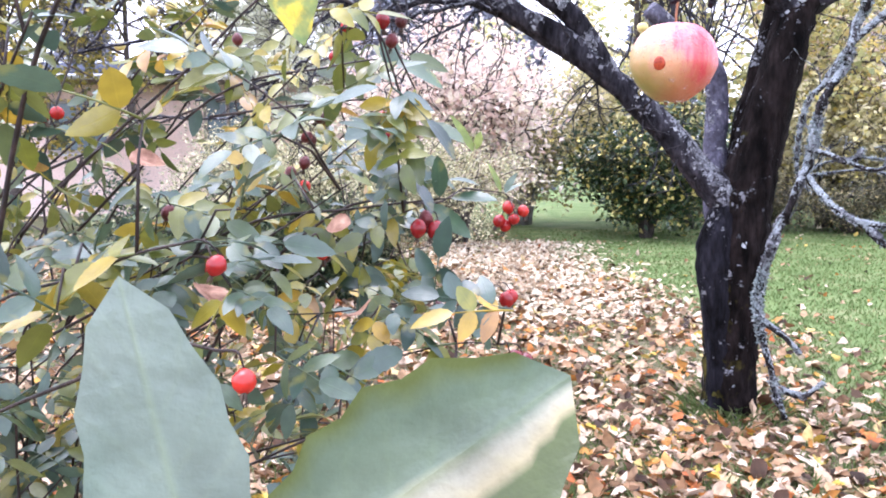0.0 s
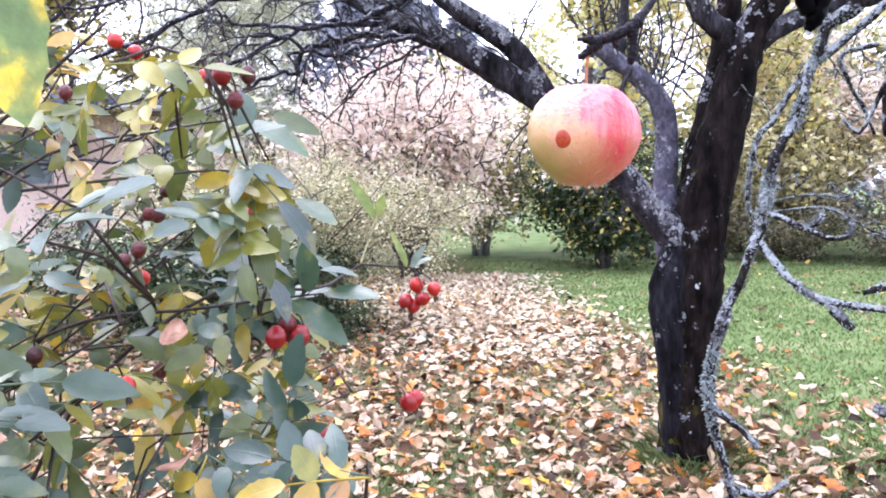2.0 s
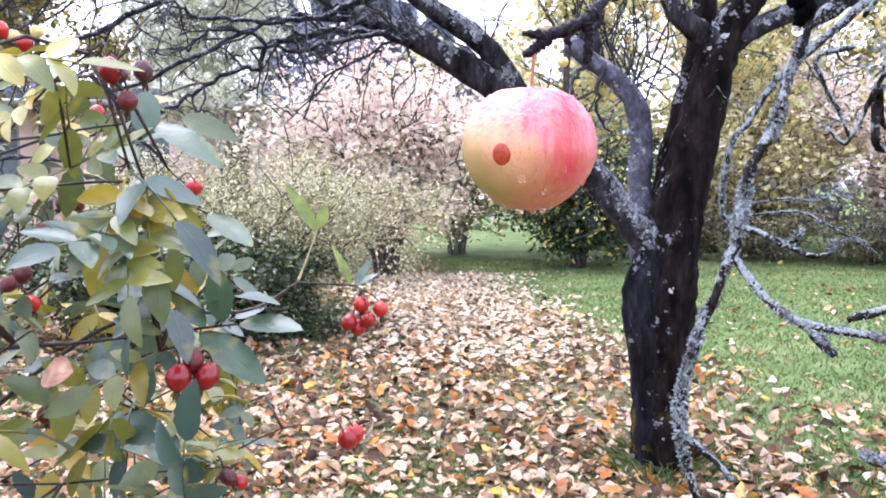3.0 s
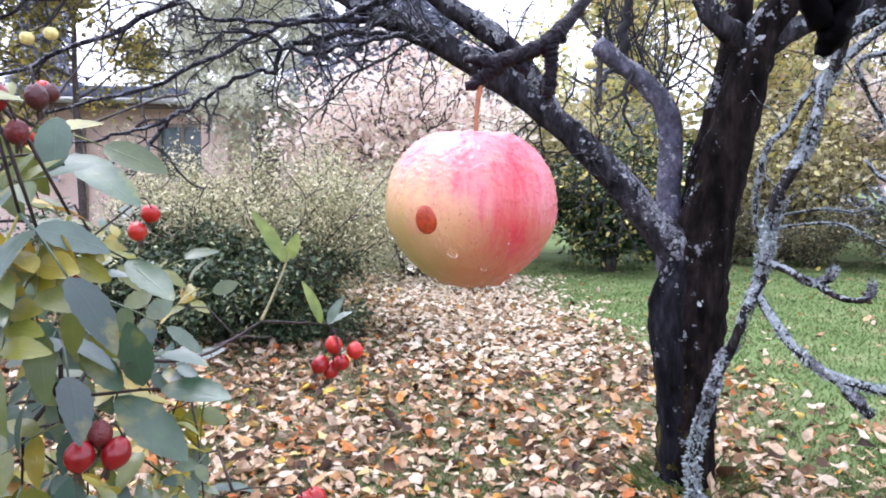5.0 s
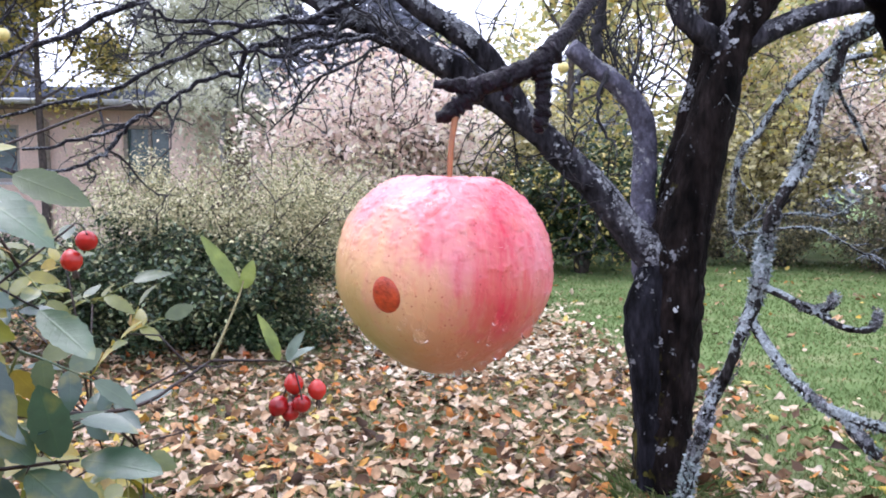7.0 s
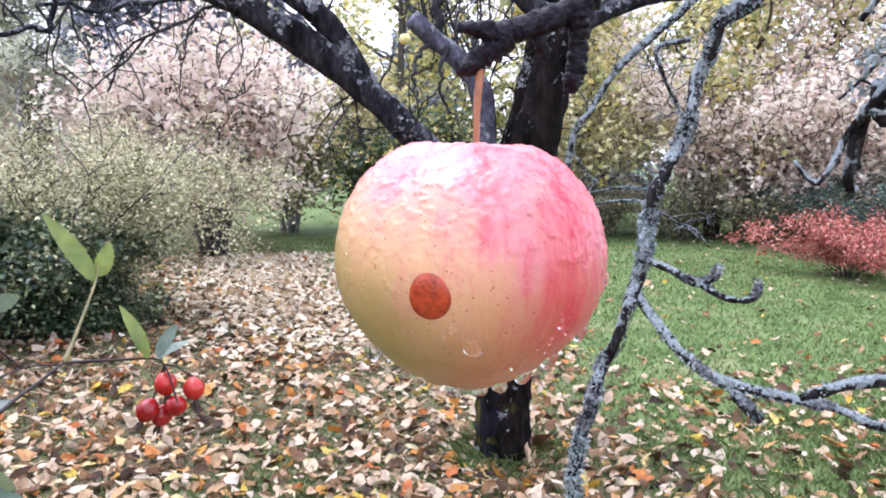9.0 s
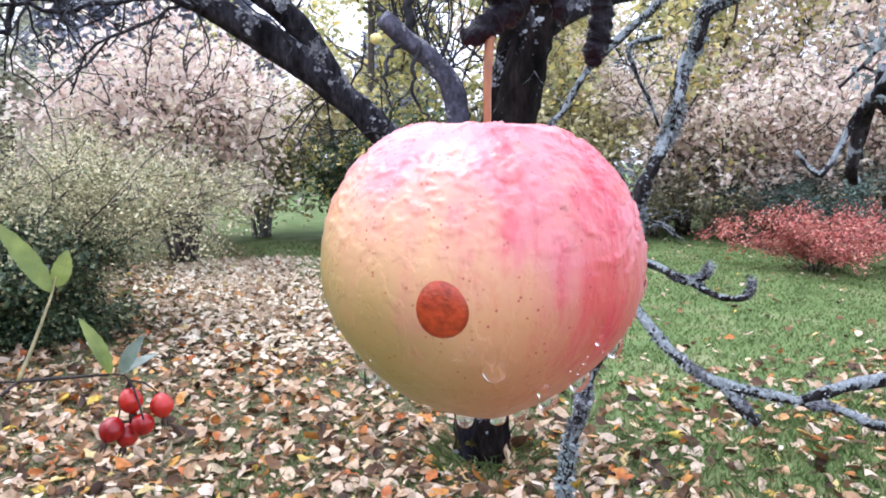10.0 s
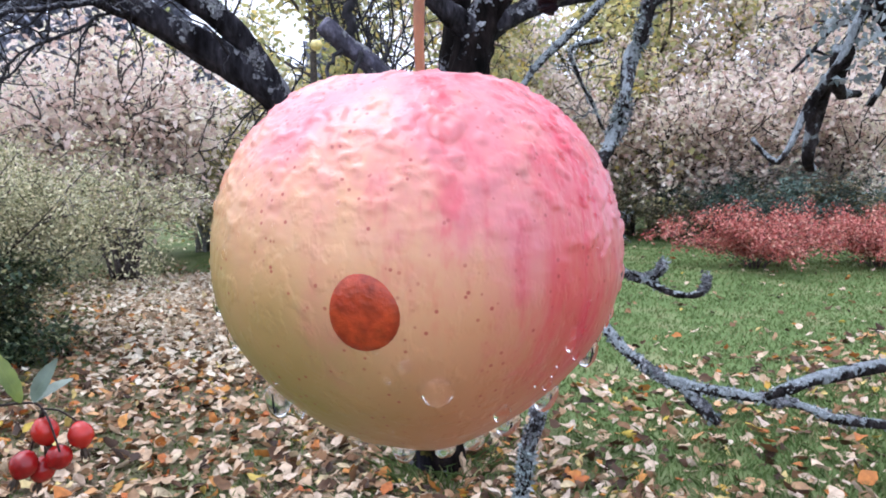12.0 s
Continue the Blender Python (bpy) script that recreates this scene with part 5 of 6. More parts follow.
lone_leaf("leaf", (0.046, 1.125, 1.210), (0.014, 1.12, 1.268), (0.5, -0.7, 0.3), 0.017, M_LONELEAF)
lone_leaf("leaf", (0.049, 1.128, 1.214), (0.058, 1.13, 1.242), (0.2, -1, 0.1), 0.014, M_LONELEAF)
lone_leaf("leaf", (0.086, 1.10, 1.150), (0.069, 1.10, 1.196), (0.7, -0.6, 0.2), 0.014, M_LONELEAF)
# the pale sheen of the sky is put into this leaf colour
M_SHEENLEAF = material("sheen_pale_leaf", [(0.3, (0.15, 0.20, 0.16)), (0.7, (0.23, 0.28, 0.23))], "noise", 40, 0.3, 0.5, 0.2, 120, 0.25)
lone_leaf("leaf", (0.092, 1.104, 1.150), (0.108, 1.09, 1.180), (-0.4, -0.9, 0.4), 0.012, M_SHEENLEAF)
lone_leaf("leaf", (0.092, 1.104, 1.149), (0.117, 1.10, 1.165), (0, -0.4, 1), 0.012, M_SHEENLEAF)
M_OLIVELEAF = material("sheened_olive_blade", [(0.35, (0.12, 0.15, 0.05)), (0.55, (0.17, 0.20, 0.10)), (0.7, (0.30, 0.29, 0.17))], "noise", 26, 0.3, 0.55, 0.2, 90, 0.2)
nodes, links = M_OLIVELEAF.node_tree.nodes, M_OLIVELEAF.node_tree.links
blade = nodes.new("ShaderNodeAttribute")
blade.attribute_name = "blade"
axes = nodes.new("ShaderNodeSeparateXYZ")
links.new(blade.outputs["Vector"], axes.inputs["Vector"])
blade_mul = [n for n in nodes if n.bl_idname == "ShaderNodeMix"][0]
wavy = nodes.new("ShaderNodeMath")
wavy.operation = "MULTIPLY_ADD"
wavy.inputs[1].default_value = 0.9
links.new([n for n in nodes if n.bl_idname == "ShaderNodeTexNoise"][0].outputs["Fac"], wavy.inputs[0])
links.new(axes.outputs["Y"], wavy.inputs[2])
# sheen along the rib and over one half, painted as cream and grey-green
sheen_tones = ramp_node(nodes, [(0.0, (0.07, 0.095, 0.022)), (0.22, (0.085, 0.11, 0.028)), (0.30, (0.42, 0.36, 0.20)), (0.42, (0.40, 0.38, 0.27)), (0.52, (0.17, 0.22, 0.15)), (0.85, (0.13, 0.18, 0.12)), (1.0, (0.10, 0.125, 0.04))])
spread = nodes.new("ShaderNodeMapRange")
spread.inputs["From Min"].default_value, spread.inputs["From Max"].default_value = 1.4, -0.5
links.new(wavy.outputs[0], spread.inputs["Value"])
links.new(spread.outputs["Result"], sheen_tones.inputs["Fac"])
links.new(sheen_tones.outputs["Color"], blade_mul.inputs["A"])
# two broad leaves close to where the walk begins, on a low shoot
cane([(-0.40, 0.5, 0.0), (-0.25, 0.35, 0.6), (-0.12, 0.2, 1.0), (-0.045, 0.125, 1.10), (-0.01, 0.118, 1.118)], 0.004, True)
lone_leaf("leaf", (-0.036, 0.116, 1.105), (-0.049, 0.108, 1.182), (0.15, -1, 0.35), 0.0245, M_SHEENLEAF, curl=0.05, fold=0.08, bow=(1.15, 0.6))
lone_leaf("leaf", (-0.032, 0.112, 1.128), (0.021, 0.116, 1.165), (0.45, -0.85, 0.55), 0.034, M_OLIVELEAF, curl=0.05, fold=0.75, bow=(1.2, 0.6))
# leaf with yellow patches that hangs into the view from above
M_PATCH = material("patchy_leaf", [(0.40, (0.13, 0.20, 0.06)), (0.50, (0.24, 0.27, 0.06)), (0.56, (0.60, 0.46, 0.04))], "noise", 32, 0.4, 0.5, 0.2, 120, 0.3)
lone_leaf("leaf", (-0.128, 0.555, 1.392), (-0.103, 0.557, 1.281), (0.3, -1, 0.25), 0.048, M_PATCH, curl=-0.05, fold=0.2)
cane([(-0.5, 0.8, 0.0), (-0.48, 0.7, 0.7), (-0.36, 0.62, 1.2), (-0.24, 0.57, 1.38), (-0.128, 0.555, 1.392)], 0.0035, True)

hips = [((-0.027, 0.802, 1.124), 1), ((-0.009, 0.813, 1.122), 1), ((-0.019, 0.814, 1.134), 2), ((-0.090, 1.117, 1.261), 0), ((-0.103, 1.115, 1.243), 0), ((0.087, 0.989, 1.009), 1), ((0.093, 0.992, 1.013), 0),
        ((-0.186, 0.898, 1.390), 0), ((-0.171, 0.906, 1.381), 0), ((-0.125, 0.978, 1.369), 0), ((-0.118, 0.975, 1.366), 2), ((-0.141, 0.977, 1.331), 0), ((-0.152, 0.924, 1.249), 2), ((-0.168, 0.918, 1.226), 2),
        ((-0.161, 0.864, 1.195), 2), ((-0.116, 0.701, 1.111), 0), ((0.002, 0.868, 1.017), 0), ((-0.005, 0.860, 1.025), 2), ((-0.063, 0.791, 1.343), 1), ((-0.044, 0.801, 1.344), 2), ((-0.054, 0.797, 1.323), 2),
        ((-0.066, 0.896, 1.226), 0), ((-0.424, 0.792, 1.245), 0), ((-0.410, 0.795, 1.248), 0), ((-0.208, 0.661, 1.100), 1), ((-0.134, 0.832, 1.090), 2), ((-0.233, 0.812, 1.110), 2), ((-0.147, 0.937, 1.248), 2),
        ((-0.165, 0.935, 1.223), 2), ((-0.340, 0.930, 1.338), 2), ((-0.259, 0.954, 1.349), 2), ((-0.181, 0.882, 1.184), 2), ((-0.165, 0.884, 1.167), 0), ((-0.016, 0.844, 1.015), 2), ((0.079, 0.686, 1.008), 1),
        ((0.070, 0.690, 1.010), 1), ((-0.156, 0.502, 1.127), 0), ((-0.115, 0.414, 1.072), 0), ((-0.254, 0.681, 1.150), 2), ((0.083, 0.927, 0.906), 1), ((0.073, 0.930, 0.903), 1)]
tops = [hip(p, k, 0.2 if i < 3 else 0.5, (0.86 if i < 3 else 1.0) if i < 7 else 0.74) for i, (p, k) in enumerate(hips)]


# hips that hang free towards the path
OPEN = [Vector(hips[i][0]) for i in (0, 1, 3, 5, 7, 9, 12, 15, 18, 20, 21, 36)]


def hides(p):
    """Whether a leaf here would hang before one of the free hips."""
    for h in OPEN:
        for c in (Vector((0.10, 0.22, 1.26)), Vector((0.18, 0.36, 1.31))):
            d = (c - h).normalized()
            t = max(0.0, min(0.4, (p - h).dot(d)))
            if t > 0 and (p - h - d * t).length < 0.045:
                return True
    return False


def inside(p):
    """Whether a leaf may stand here: within the bush and clear of the view down the path."""
    if p.y < (0.62 if p.x > -0.16 else 0.52) or p.y > 1.55 or p.z < 0.35:
        return False
    if hides(p):
        return False
    edge = 0.03 + 0.06 * noise.noise(p * 6.0) - 0.30 * (p.y - 0.8) + min(0.0, 0.25 * (1.12 - p.z)) + min(0.0, 0.7 * (1.24 - p.z)) + max(0.0, 0.14 * (1.05 - p.z))
    roof = 1.42 + 0.42 * max(0.0, -p.x - 0.05) + 0.10 * noise.noise(p * 5.0 + Vector((9, 0, 0)))
    return p.x < edge and p.z < min(roof, 1.68) and p.x > -1.35


for m in (M_ROSELEAF, M_YELLOWLEAF, M_GREENLEAF, M_LONELEAF, M_SHEENLEAF, M_OLIVELEAF, M_PATCH):
    add_veins(m, 1.14)

# arching canes: to the bunches of hips, and some between
goals = [tops[i] for i in (0, 3, 5, 7, 9, 12, 15, 16, 18, 21, 22, 24, 26, 29, 30, 32, 34, 36, 37, 38, 39)]
for _ in range(34):
    y = rng.uniform(0.55, 1.4)
    goals.append(Vector((rng.uniform(-1.2, 0.0) , y, rng.uniform(0.7, 1.5))))
lines = []
for g in goals:
    foot = root + Vector((rng.gauss(0, 0.16), rng.gauss(0, 0.2), -0.02))
    if g.x < -0.5:
        foot.x = g.x + rng.uniform(-0.1, 0.2)
    peak = foot.lerp(g, rng.uniform(0.35, 0.55)) + Vector((-0.1, 0, 0.15 + 0.35 * rng.random()))
    peak.z = min(max(peak.z, g.z * 0.75), 1.5)
    near = g + (peak - g).normalized() * 0.12 + Vector((0, 0, rng.uniform(-0.01, 0.03)))
    lines.append(cane([foot, foot.lerp(peak, 0.55) + Vector((0, 0, 0.08)), peak, near, g], rng.uniform(0.0018, 0.0036)))
count = 0
for line in lines:
    n = len(line)
    for i in range(8, n, 1):
        if rng.random() < 0.40:
            continue
        p = line[i]
        d = rnd_dir(rng, 0.6)
        d.z -= 0.2
        if d.x > 0.4 and p.x > -0.1:
            d.x = -d.x * 0.5
        if inside(p + d * 0.05) and count < 300:
            place_leaf(p, d, Vector((rng.gauss(0, 0.5), -0.35 + rng.gauss(0, 0.5), 1)), rng.randint(0, 9), rng.uniform(0.75, 1.15))
            count += 1
# side shoots fill the inside of the bush
spare = 0
while spare < 300:
    p = Vector((rng.uniform(-1.0, 0.1), rng.uniform(0.5, 1.4), rng.uniform(0.55, 1.6)))
    if not inside(p):
        continue
    near = min((q for line in lines for q in line[8::3]), key=lambda q: (q - p).length)
    if (near - p).length > 0.2:
        spare += 0.2
        continue
    b = Build()
    mid = near.lerp(p, 0.5) + Vector((0, 0, 0.02))
    b.tube([near, mid, p], [0.0016, 0.0012, 0.0009], 5)
    shoot = part("shoot", b, M_CANE, rose_bush)
    for _ in range(2):
        d = (p - near).normalized() * 0.5 + rnd_dir(rng, 0.6) * 0.8
        if p.x > 0.02:
            d.x = -abs(d.x) - 0.4
        place_leaf(p, d, Vector((rng.gauss(0, 0.5), -0.35 + rng.gauss(0, 0.5), 1)), rng.randint(0, 9), rng.uniform(0.75, 1.1))
    spare += 1
# fuller leaves on the outer shoots, towards the path
for p, d in (((-0.06, 0.918, 1.150), (0.5, -0.3, -0.2)), ((-0.055, 0.84, 1.197), (0.4, -0.6, -0.2)), ((-0.053, 0.79, 1.229), (-0.3, -0.8, 0.1)), ((-0.05, 0.914, 1.292), (0.7, 0.2, -0.3)),
             ((-0.054, 0.796, 1.275), (0.6, -0.4, -0.4)), ((-0.04, 0.875, 1.165), (0.5, -0.2, 0.2)),
             ((-0.11, 0.836, 1.277), (0.6, -0.2, 0.3)), ((-0.124, 0.713, 1.338), (0.6, 0.2, 0.1)), ((-0.09, 0.891, 1.333), (0.8, -0.2, -0.1)),
             ((-0.05, 0.902, 1.207), (0.7, 0.1, -0.3)), ((-0.06, 0.70, 1.06), (0.6, -0.2, -0.3)), ((-0.14, 0.64, 1.22), (0.4, -0.3, 0.3)), ((-0.12, 0.66, 1.02), (0.6, -0.2, -0.2)), ((-0.18, 0.62, 1.09), (0.4, -0.4, 0.0)), ((-0.034, 0.802, 1.292), (0.4, -0.4, 0.4)), ((-0.044, 0.852, 1.269), (0.1, -0.4, 0.1)), ((-0.043, 0.797, 1.261), (-0.2, -0.4, -0.2)),
             ((-0.030, 0.808, 1.274), (-0.3, -0.3, -0.5))):
    p, d = Vector(p), Vector(d).normalized()
    if any((p + d * 0.04 - Vector(q)).length < 0.05 for q in ((-0.05, 0.95, 1.27), (-0.02, 0.85, 1.28), (0.01, 0.75, 1.285))):
        continue
    near = min((q for line in lines for q in line[8::3]), key=lambda q: (q - p).length)
    b = Build()
    b.tube([near, near.lerp(p, 0.5) + Vector((0, 0, 0.012)), p], [0.0018, 0.0014, 0.001], 5)
    part("shoot", b, M_CANE, rose_bush)
    place_leaf(p, d, Vector((rng.gauss(0, 0.3), -0.6 + rng.gauss(0, 0.3), 1)), rng.randint(0, 9), rng.uniform(0.9, 1.1))
    place_leaf(p, Vector((-d.x * 0.5, d.y, d.z - 0.6)), Vector((rng.gauss(0, 0.3), -0.7, 0.8)), rng.randint(0, 9), rng.uniform(0.85, 1.05))
# low shoot above the three dark hips, with broad green leaflets, and a higher one
cane([(-0.42, 0.95, 1.02), (-0.24, 0.88, 1.12), (-0.107, 0.85, 1.142), (-0.02, 0.847, 1.152), (0.008, 0.846, 1.155)], 0.0024)
cane([(-0.48, 0.95, 1.10), (-0.28, 0.90, 1.27), (-0.13, 0.87, 1.305), (-0.057, 0.865, 1.315)], 0.0022)
cane([(-0.28, 0.90, 1.25), (-0.16, 0.87, 1.262), (-0.07, 0.86, 1.266), (-0.015, 0.855, 1.242)], 0.0018)
for base, tip, face, width in (((-0.059, 0.864, 1.312), (0.001, 0.838, 1.287), (0.2, -0.6, 0.8), 0.026), ((-0.015, 0.855, 1.241), (0.024, 0.831, 1.219), (0.3, -0.7, 0.7), 0.021),
                               ((-0.100, 0.855, 1.196), (-0.040, 0.830, 1.181), (0.1, -0.6, 0.9), 0.030), ((-0.003, 0.847, 1.156), (-0.006, 0.831, 1.203), (0.5, -1.0, 0.1), 0.022),
                               ((-0.017, 0.847, 1.153), (-0.036, 0.831, 1.187), (0.3, -0.8, 0.5), 0.018), ((0.009, 0.846, 1.155), (0.060, 0.824, 1.158), (0.0, -0.5, 0.9), 0.023),
                               ((-0.022, 0.847, 1.149), (0.033, 0.822, 1.118), (0.2, -0.7, 0.8), 0.029), ((-0.063, 0.866, 1.338), (-0.057, 0.843, 1.302), (0.0, -0.5, 0.9), 0.024),
                               ((-0.075, 0.860, 1.268), (-0.030, 0.836, 1.251), (0.1, -0.6, 0.8), 0.024), ((-0.110, 0.859, 1.236), (-0.061, 0.834, 1.211), (0.1, -0.5, 0.9), 0.031)):
    lone_leaf("leaf", base, tip, face, width, M_GREENLEAF, fold=rng.uniform(0.1, 0.3), curl=rng.uniform(0.02, 0.2), bow=(0.95, 0.7))
# dead brown leaves caught in the canes
M_DEAD = material("dead_leaf", [(0.3, (0.22, 0.10, 0.06)), (0.5, (0.36, 0.19, 0.13)), (0.7, (0.50, 0.31, 0.22))], "noise", 60, 0.6, 0.3, 0.4, 120, 0.15)
for p, s in (((-0.080, 0.70, 1.050), 0.05), ((-0.10, 0.80, 1.13), 0.035), ((-0.22, 0.7, 1.06), 0.05), ((-0.36, 0.85, 1.2), 0.04), ((0.0, 0.72, 0.95), 0.055)):
    d = rnd_dir(rng, 0.4)
    lone_leaf("dead_leaf", p, Vector(p) + d * s, Vector((rng.gauss(0, 0.4), -0.8, 0.7)), s * 0.7, M_DEAD, fold=0.3, curl=0.3, label="brown dead leaf caught in the canes")

# ---------------- shrubs and trees of the garden ----------------
W_DARK = material("shrub_wood", [(0.3, (0.03, 0.025, 0.024)), (0.7, (0.10, 0.08, 0.07))], "noise", 20, 0.8)
W_GREY = material("grey_wood", [(0.3, (0.14, 0.14, 0.13)), (0.7, (0.3, 0.29, 0.28))], "noise", 20, 0.8)
L_SPIREA = material("spirea_leaf", [(0.0, (0.10, 0.11, 0.045)), (0.25, (0.28, 0.28, 0.14)), (0.55, (0.48, 0.46, 0.27)), (0.85, (0.66, 0.60, 0.38)), (1.0, (0.76, 0.66, 0.42))], "island", rough=0.5, thin=0.2)
L_PALE = material("pale_pink_leaf", [(0.0, (0.50, 0.34, 0.28)), (0.2, (0.76, 0.61, 0.54)), (0.6, (0.86, 0.76, 0.69)), (0.85, (0.80, 0.74, 0.55)), (1.0, (0.87, 0.81, 0.74))], "island", rough=0.5, thin=0.5)
L_CREAM = material("cream_leaf", [(0.0, (0.26, 0.24, 0.10)), (0.4, (0.52, 0.46, 0.24)), (0.8, (0.66, 0.60, 0.40)), (1.0, (0.72, 0.62, 0.16))], "island", rough=0.5, thin=0.3)
L_BOX = material("box_leaf", [(0.0, (0.010, 0.024, 0.011)), (0.45, (0.035, 0.066, 0.030)), (0.75, (0.10, 0.14, 0.065)), (0.9, (0.24, 0.27, 0.13)), (1.0, (0.42, 0.40, 0.22))], "island", rough=0.4, thin=0.08)
L_RHODO = material("dark_shrub_leaf", [(0.0, (0.012, 0.028, 0.012)), (0.55, (0.035, 0.065, 0.026)), (0.80, (0.10, 0.13, 0.045)), (0.86, (0.50, 0.42, 0.10)), (1.0, (0.68, 0.56, 0.22))], "island", rough=0.4, thin=0.15)
L_YELLOW = material("yellow_leaf", [(0.0, (0.28, 0.31, 0.14)), (0.35, (0.52, 0.51, 0.24)), (0.7, (0.68, 0.62, 0.28)), (0.85, (0.74, 0.56, 0.14)), (1.0, (0.78, 0.73, 0.52))], "island", rough=0.5, thin=0.45)
L_OLIVE = material("olive_leaf", [(0.0, (0.36, 0.38, 0.25)), (0.5, (0.56, 0.57, 0.42)), (1.0, (0.70, 0.69, 0.56))], "island", rough=0.6, thin=0.45)
L_OLDGOLD = material("old_gold_leaf", [(0.0, (0.07, 0.075, 0.025)), (0.45, (0.20, 0.19, 0.05)), (0.8, (0.40, 0.33, 0.08)), (1.0, (0.55, 0.42, 0.10))], "island", rough=0.5, thin=0.3)
L_RED = material("barberry_leaf", [(0.0, (0.16, 0.03, 0.03)), (0.4, (0.46, 0.11, 0.09)), (0.8, (0.62, 0.25, 0.20)), (1.0, (0.64, 0.40, 0.28))], "island", rough=0.5, thin=0.25)
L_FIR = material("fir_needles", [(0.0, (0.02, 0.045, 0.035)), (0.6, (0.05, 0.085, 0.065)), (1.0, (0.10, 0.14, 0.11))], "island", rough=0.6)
# far spruces: the haze of distance is put into the needles' blue-grey colour
L_HAZED = material("hazed_fir_needles", [(0.0, (0.15, 0.16, 0.20)), (0.6, (0.25, 0.26, 0.32)), (1.0, (0.38, 0.39, 0.45))], "island", rough=0.8)
L_HEDGE = material("hedge_leaf", [(0.0, (0.05, 0.055, 0.03)), (0.5, (0.13, 0.12, 0.07)), (0.85, (0.26, 0.22, 0.12)), (1.0, (0.45, 0.36, 0.16))], "island", rough=0.6, thin=0.15)

shrub("spirea_bush", "rounded grey-green fine-leaved spirea bush on the leaf-strewn lawn", 101, (-1.0, 6.95, 0), 1.52, 1.3, 30, 84000, 0.031, W_DARK, L_SPIREA, 0.17, 0.8, 2, 0.6, 0.5, low=0.02, squash=0.7)
shrub("low_dark_bush", "low dark green bushy evergreen in front of the spirea", 111, (-1.68, 6.25, 0), 0.96, 1.15, 32, 40000, 0.050, W_DARK, L_BOX, 0.16, 0.75, 2, 0.6, 0.5, low=0.0, squash=0.45)
# added dark bush in place of the shade beneath the spirea
shrub("low_dark_bush", "small dark bush standing in for the shade under the spirea", 113, (-0.78, 6.30, 0), 0.36, 0.55, 18, 11000, 0.045, W_DARK, L_BOX, 0.13, 0.75, 2, 0.6, 0.5, low=0.0, squash=0.5)
shrub("serviceberry_shrub", "tall many-stemmed shrub with pale pink and cream leaves", 102, (0.2, 10.3, 0), 2.9, 1.2, 24, 12500, 0.110, W_DARK, L_PALE, 0.38, 0.66, 2, 0.7, 0.62, low=0.30)
shrub("cream_shrub", "loose shrub with cream and yellow-green autumn leaves", 103, (1.5, 13.4, 0), 3.0, 1.6, 16, 15000, 0.10, W_GREY, L_CREAM, 0.32, 0.75, 2, 0.7, 0.6, low=0.0)
shrub("evergreen_shrub", "dark evergreen shrub with yellow leaves among the green, on the lawn", 104, (3.1, 11.2, 0), 1.95, 0.85, 22, 17000, 0.085, W_DARK, L_RHODO, 0.30, 0.85, 2, 0.5, 0.5, True, low=0.0)
shrub("barberry_bush", "low spreading rust-red barberry bush at the lawn's edge", 105, (7.25, 7.2, 0), 0.72, 0.85, 22, 12000, 0.04, W_DARK, L_RED, 0.1, 0.9, 2, 0.6, 0.6, low=0.25)
shrub("barberry_bush", "low spreading rust-red barberry bush at the lawn's edge", 115, (8.5, 6.5, 0), 0.74, 0.95, 22, 12000, 0.04, W_DARK, L_RED, 0.1, 0.9, 2, 0.6, 0.6, low=0.25)
for i, (x, y, h, tone) in enumerate(((8.7, 11.6, 3.3, L_PALE), (11.2, 9.3, 3.2, L_PALE), (6.7, 13.0, 3.0, L_CREAM), (10.3, 12.0, 3.6, L_PALE), (9.6, 10.3, 3.0, L_PALE))):
    shrub("autumn_shrub", "tall loose shrub with pale autumn leaves behind the hedge", 190 + i, (x, y, 0), h, 1.5, 16, 12000, 0.11, W_DARK, tone, 0.3, 0.75, 2, 0.7, 0.6, low=0.1)
for i, (x, y, h) in enumerate(((4.2, 12.6, 1.0), (5.4, 12.3, 1.05), (6.6, 11.9, 1.0), (7.8, 11.2, 1.1), (8.9, 10.4, 1.1), (9.8, 9.4, 1.1), (10.6, 8.3, 1.1))):
    shrub("hedge_shrub", "brownish half-bare hedge shrub behind the lawn", 120 + i, (x, y, 0), h, 0.95, 18, 6500, 0.05, W_DARK, L_HEDGE, 0.16, 0.8, 2, 0.6, 0.6, low=0.03, category="hedge")
shrub("juniper", "spreading dark green juniper behind the barberries", 130, (9.3, 8.9, 0), 1.2, 1.2, 18, 9000, 0.08, W_DARK, L_FIR, 0.18, 0.9, 2, 0.4, 0.3, low=0.05)
broad_tree("maple_tree", "yellow-leaved maple at the back of the garden", 141, (3.6, 14.0, 0), 6.2, 2.1, 6000, 0.13, W_DARK, L_YELLOW, 0.16, 13, 0.1, 0.45, False, 0.85)
broad_tree("maple_tree", "yellow-leaved maple at the back of the garden", 142, (6.3, 13.6, 0), 5.6, 2.0, 5200, 0.13, W_DARK, L_YELLOW, 0.2, 13, 0.1, 0.45, False, 0.85)
broad_tree("maple_tree", "yellow-leaved maple at the back of the garden", 143, (9.5, 11.8, 0), 5.8, 2.1, 5000, 0.13, W_DARK, L_YELLOW, 0.2, 13, 0.1, 0.45, False, 0.85)
broad_tree("bird_cherry", "thin-leaved tree with cream and pale pink leaves", 144, (7.9, 15.5, 0), 5.0, 2.2, 8000, 0.12, W_GREY, L_PALE, 0.15, 13, 0.09, 0.5, False, 0.7)
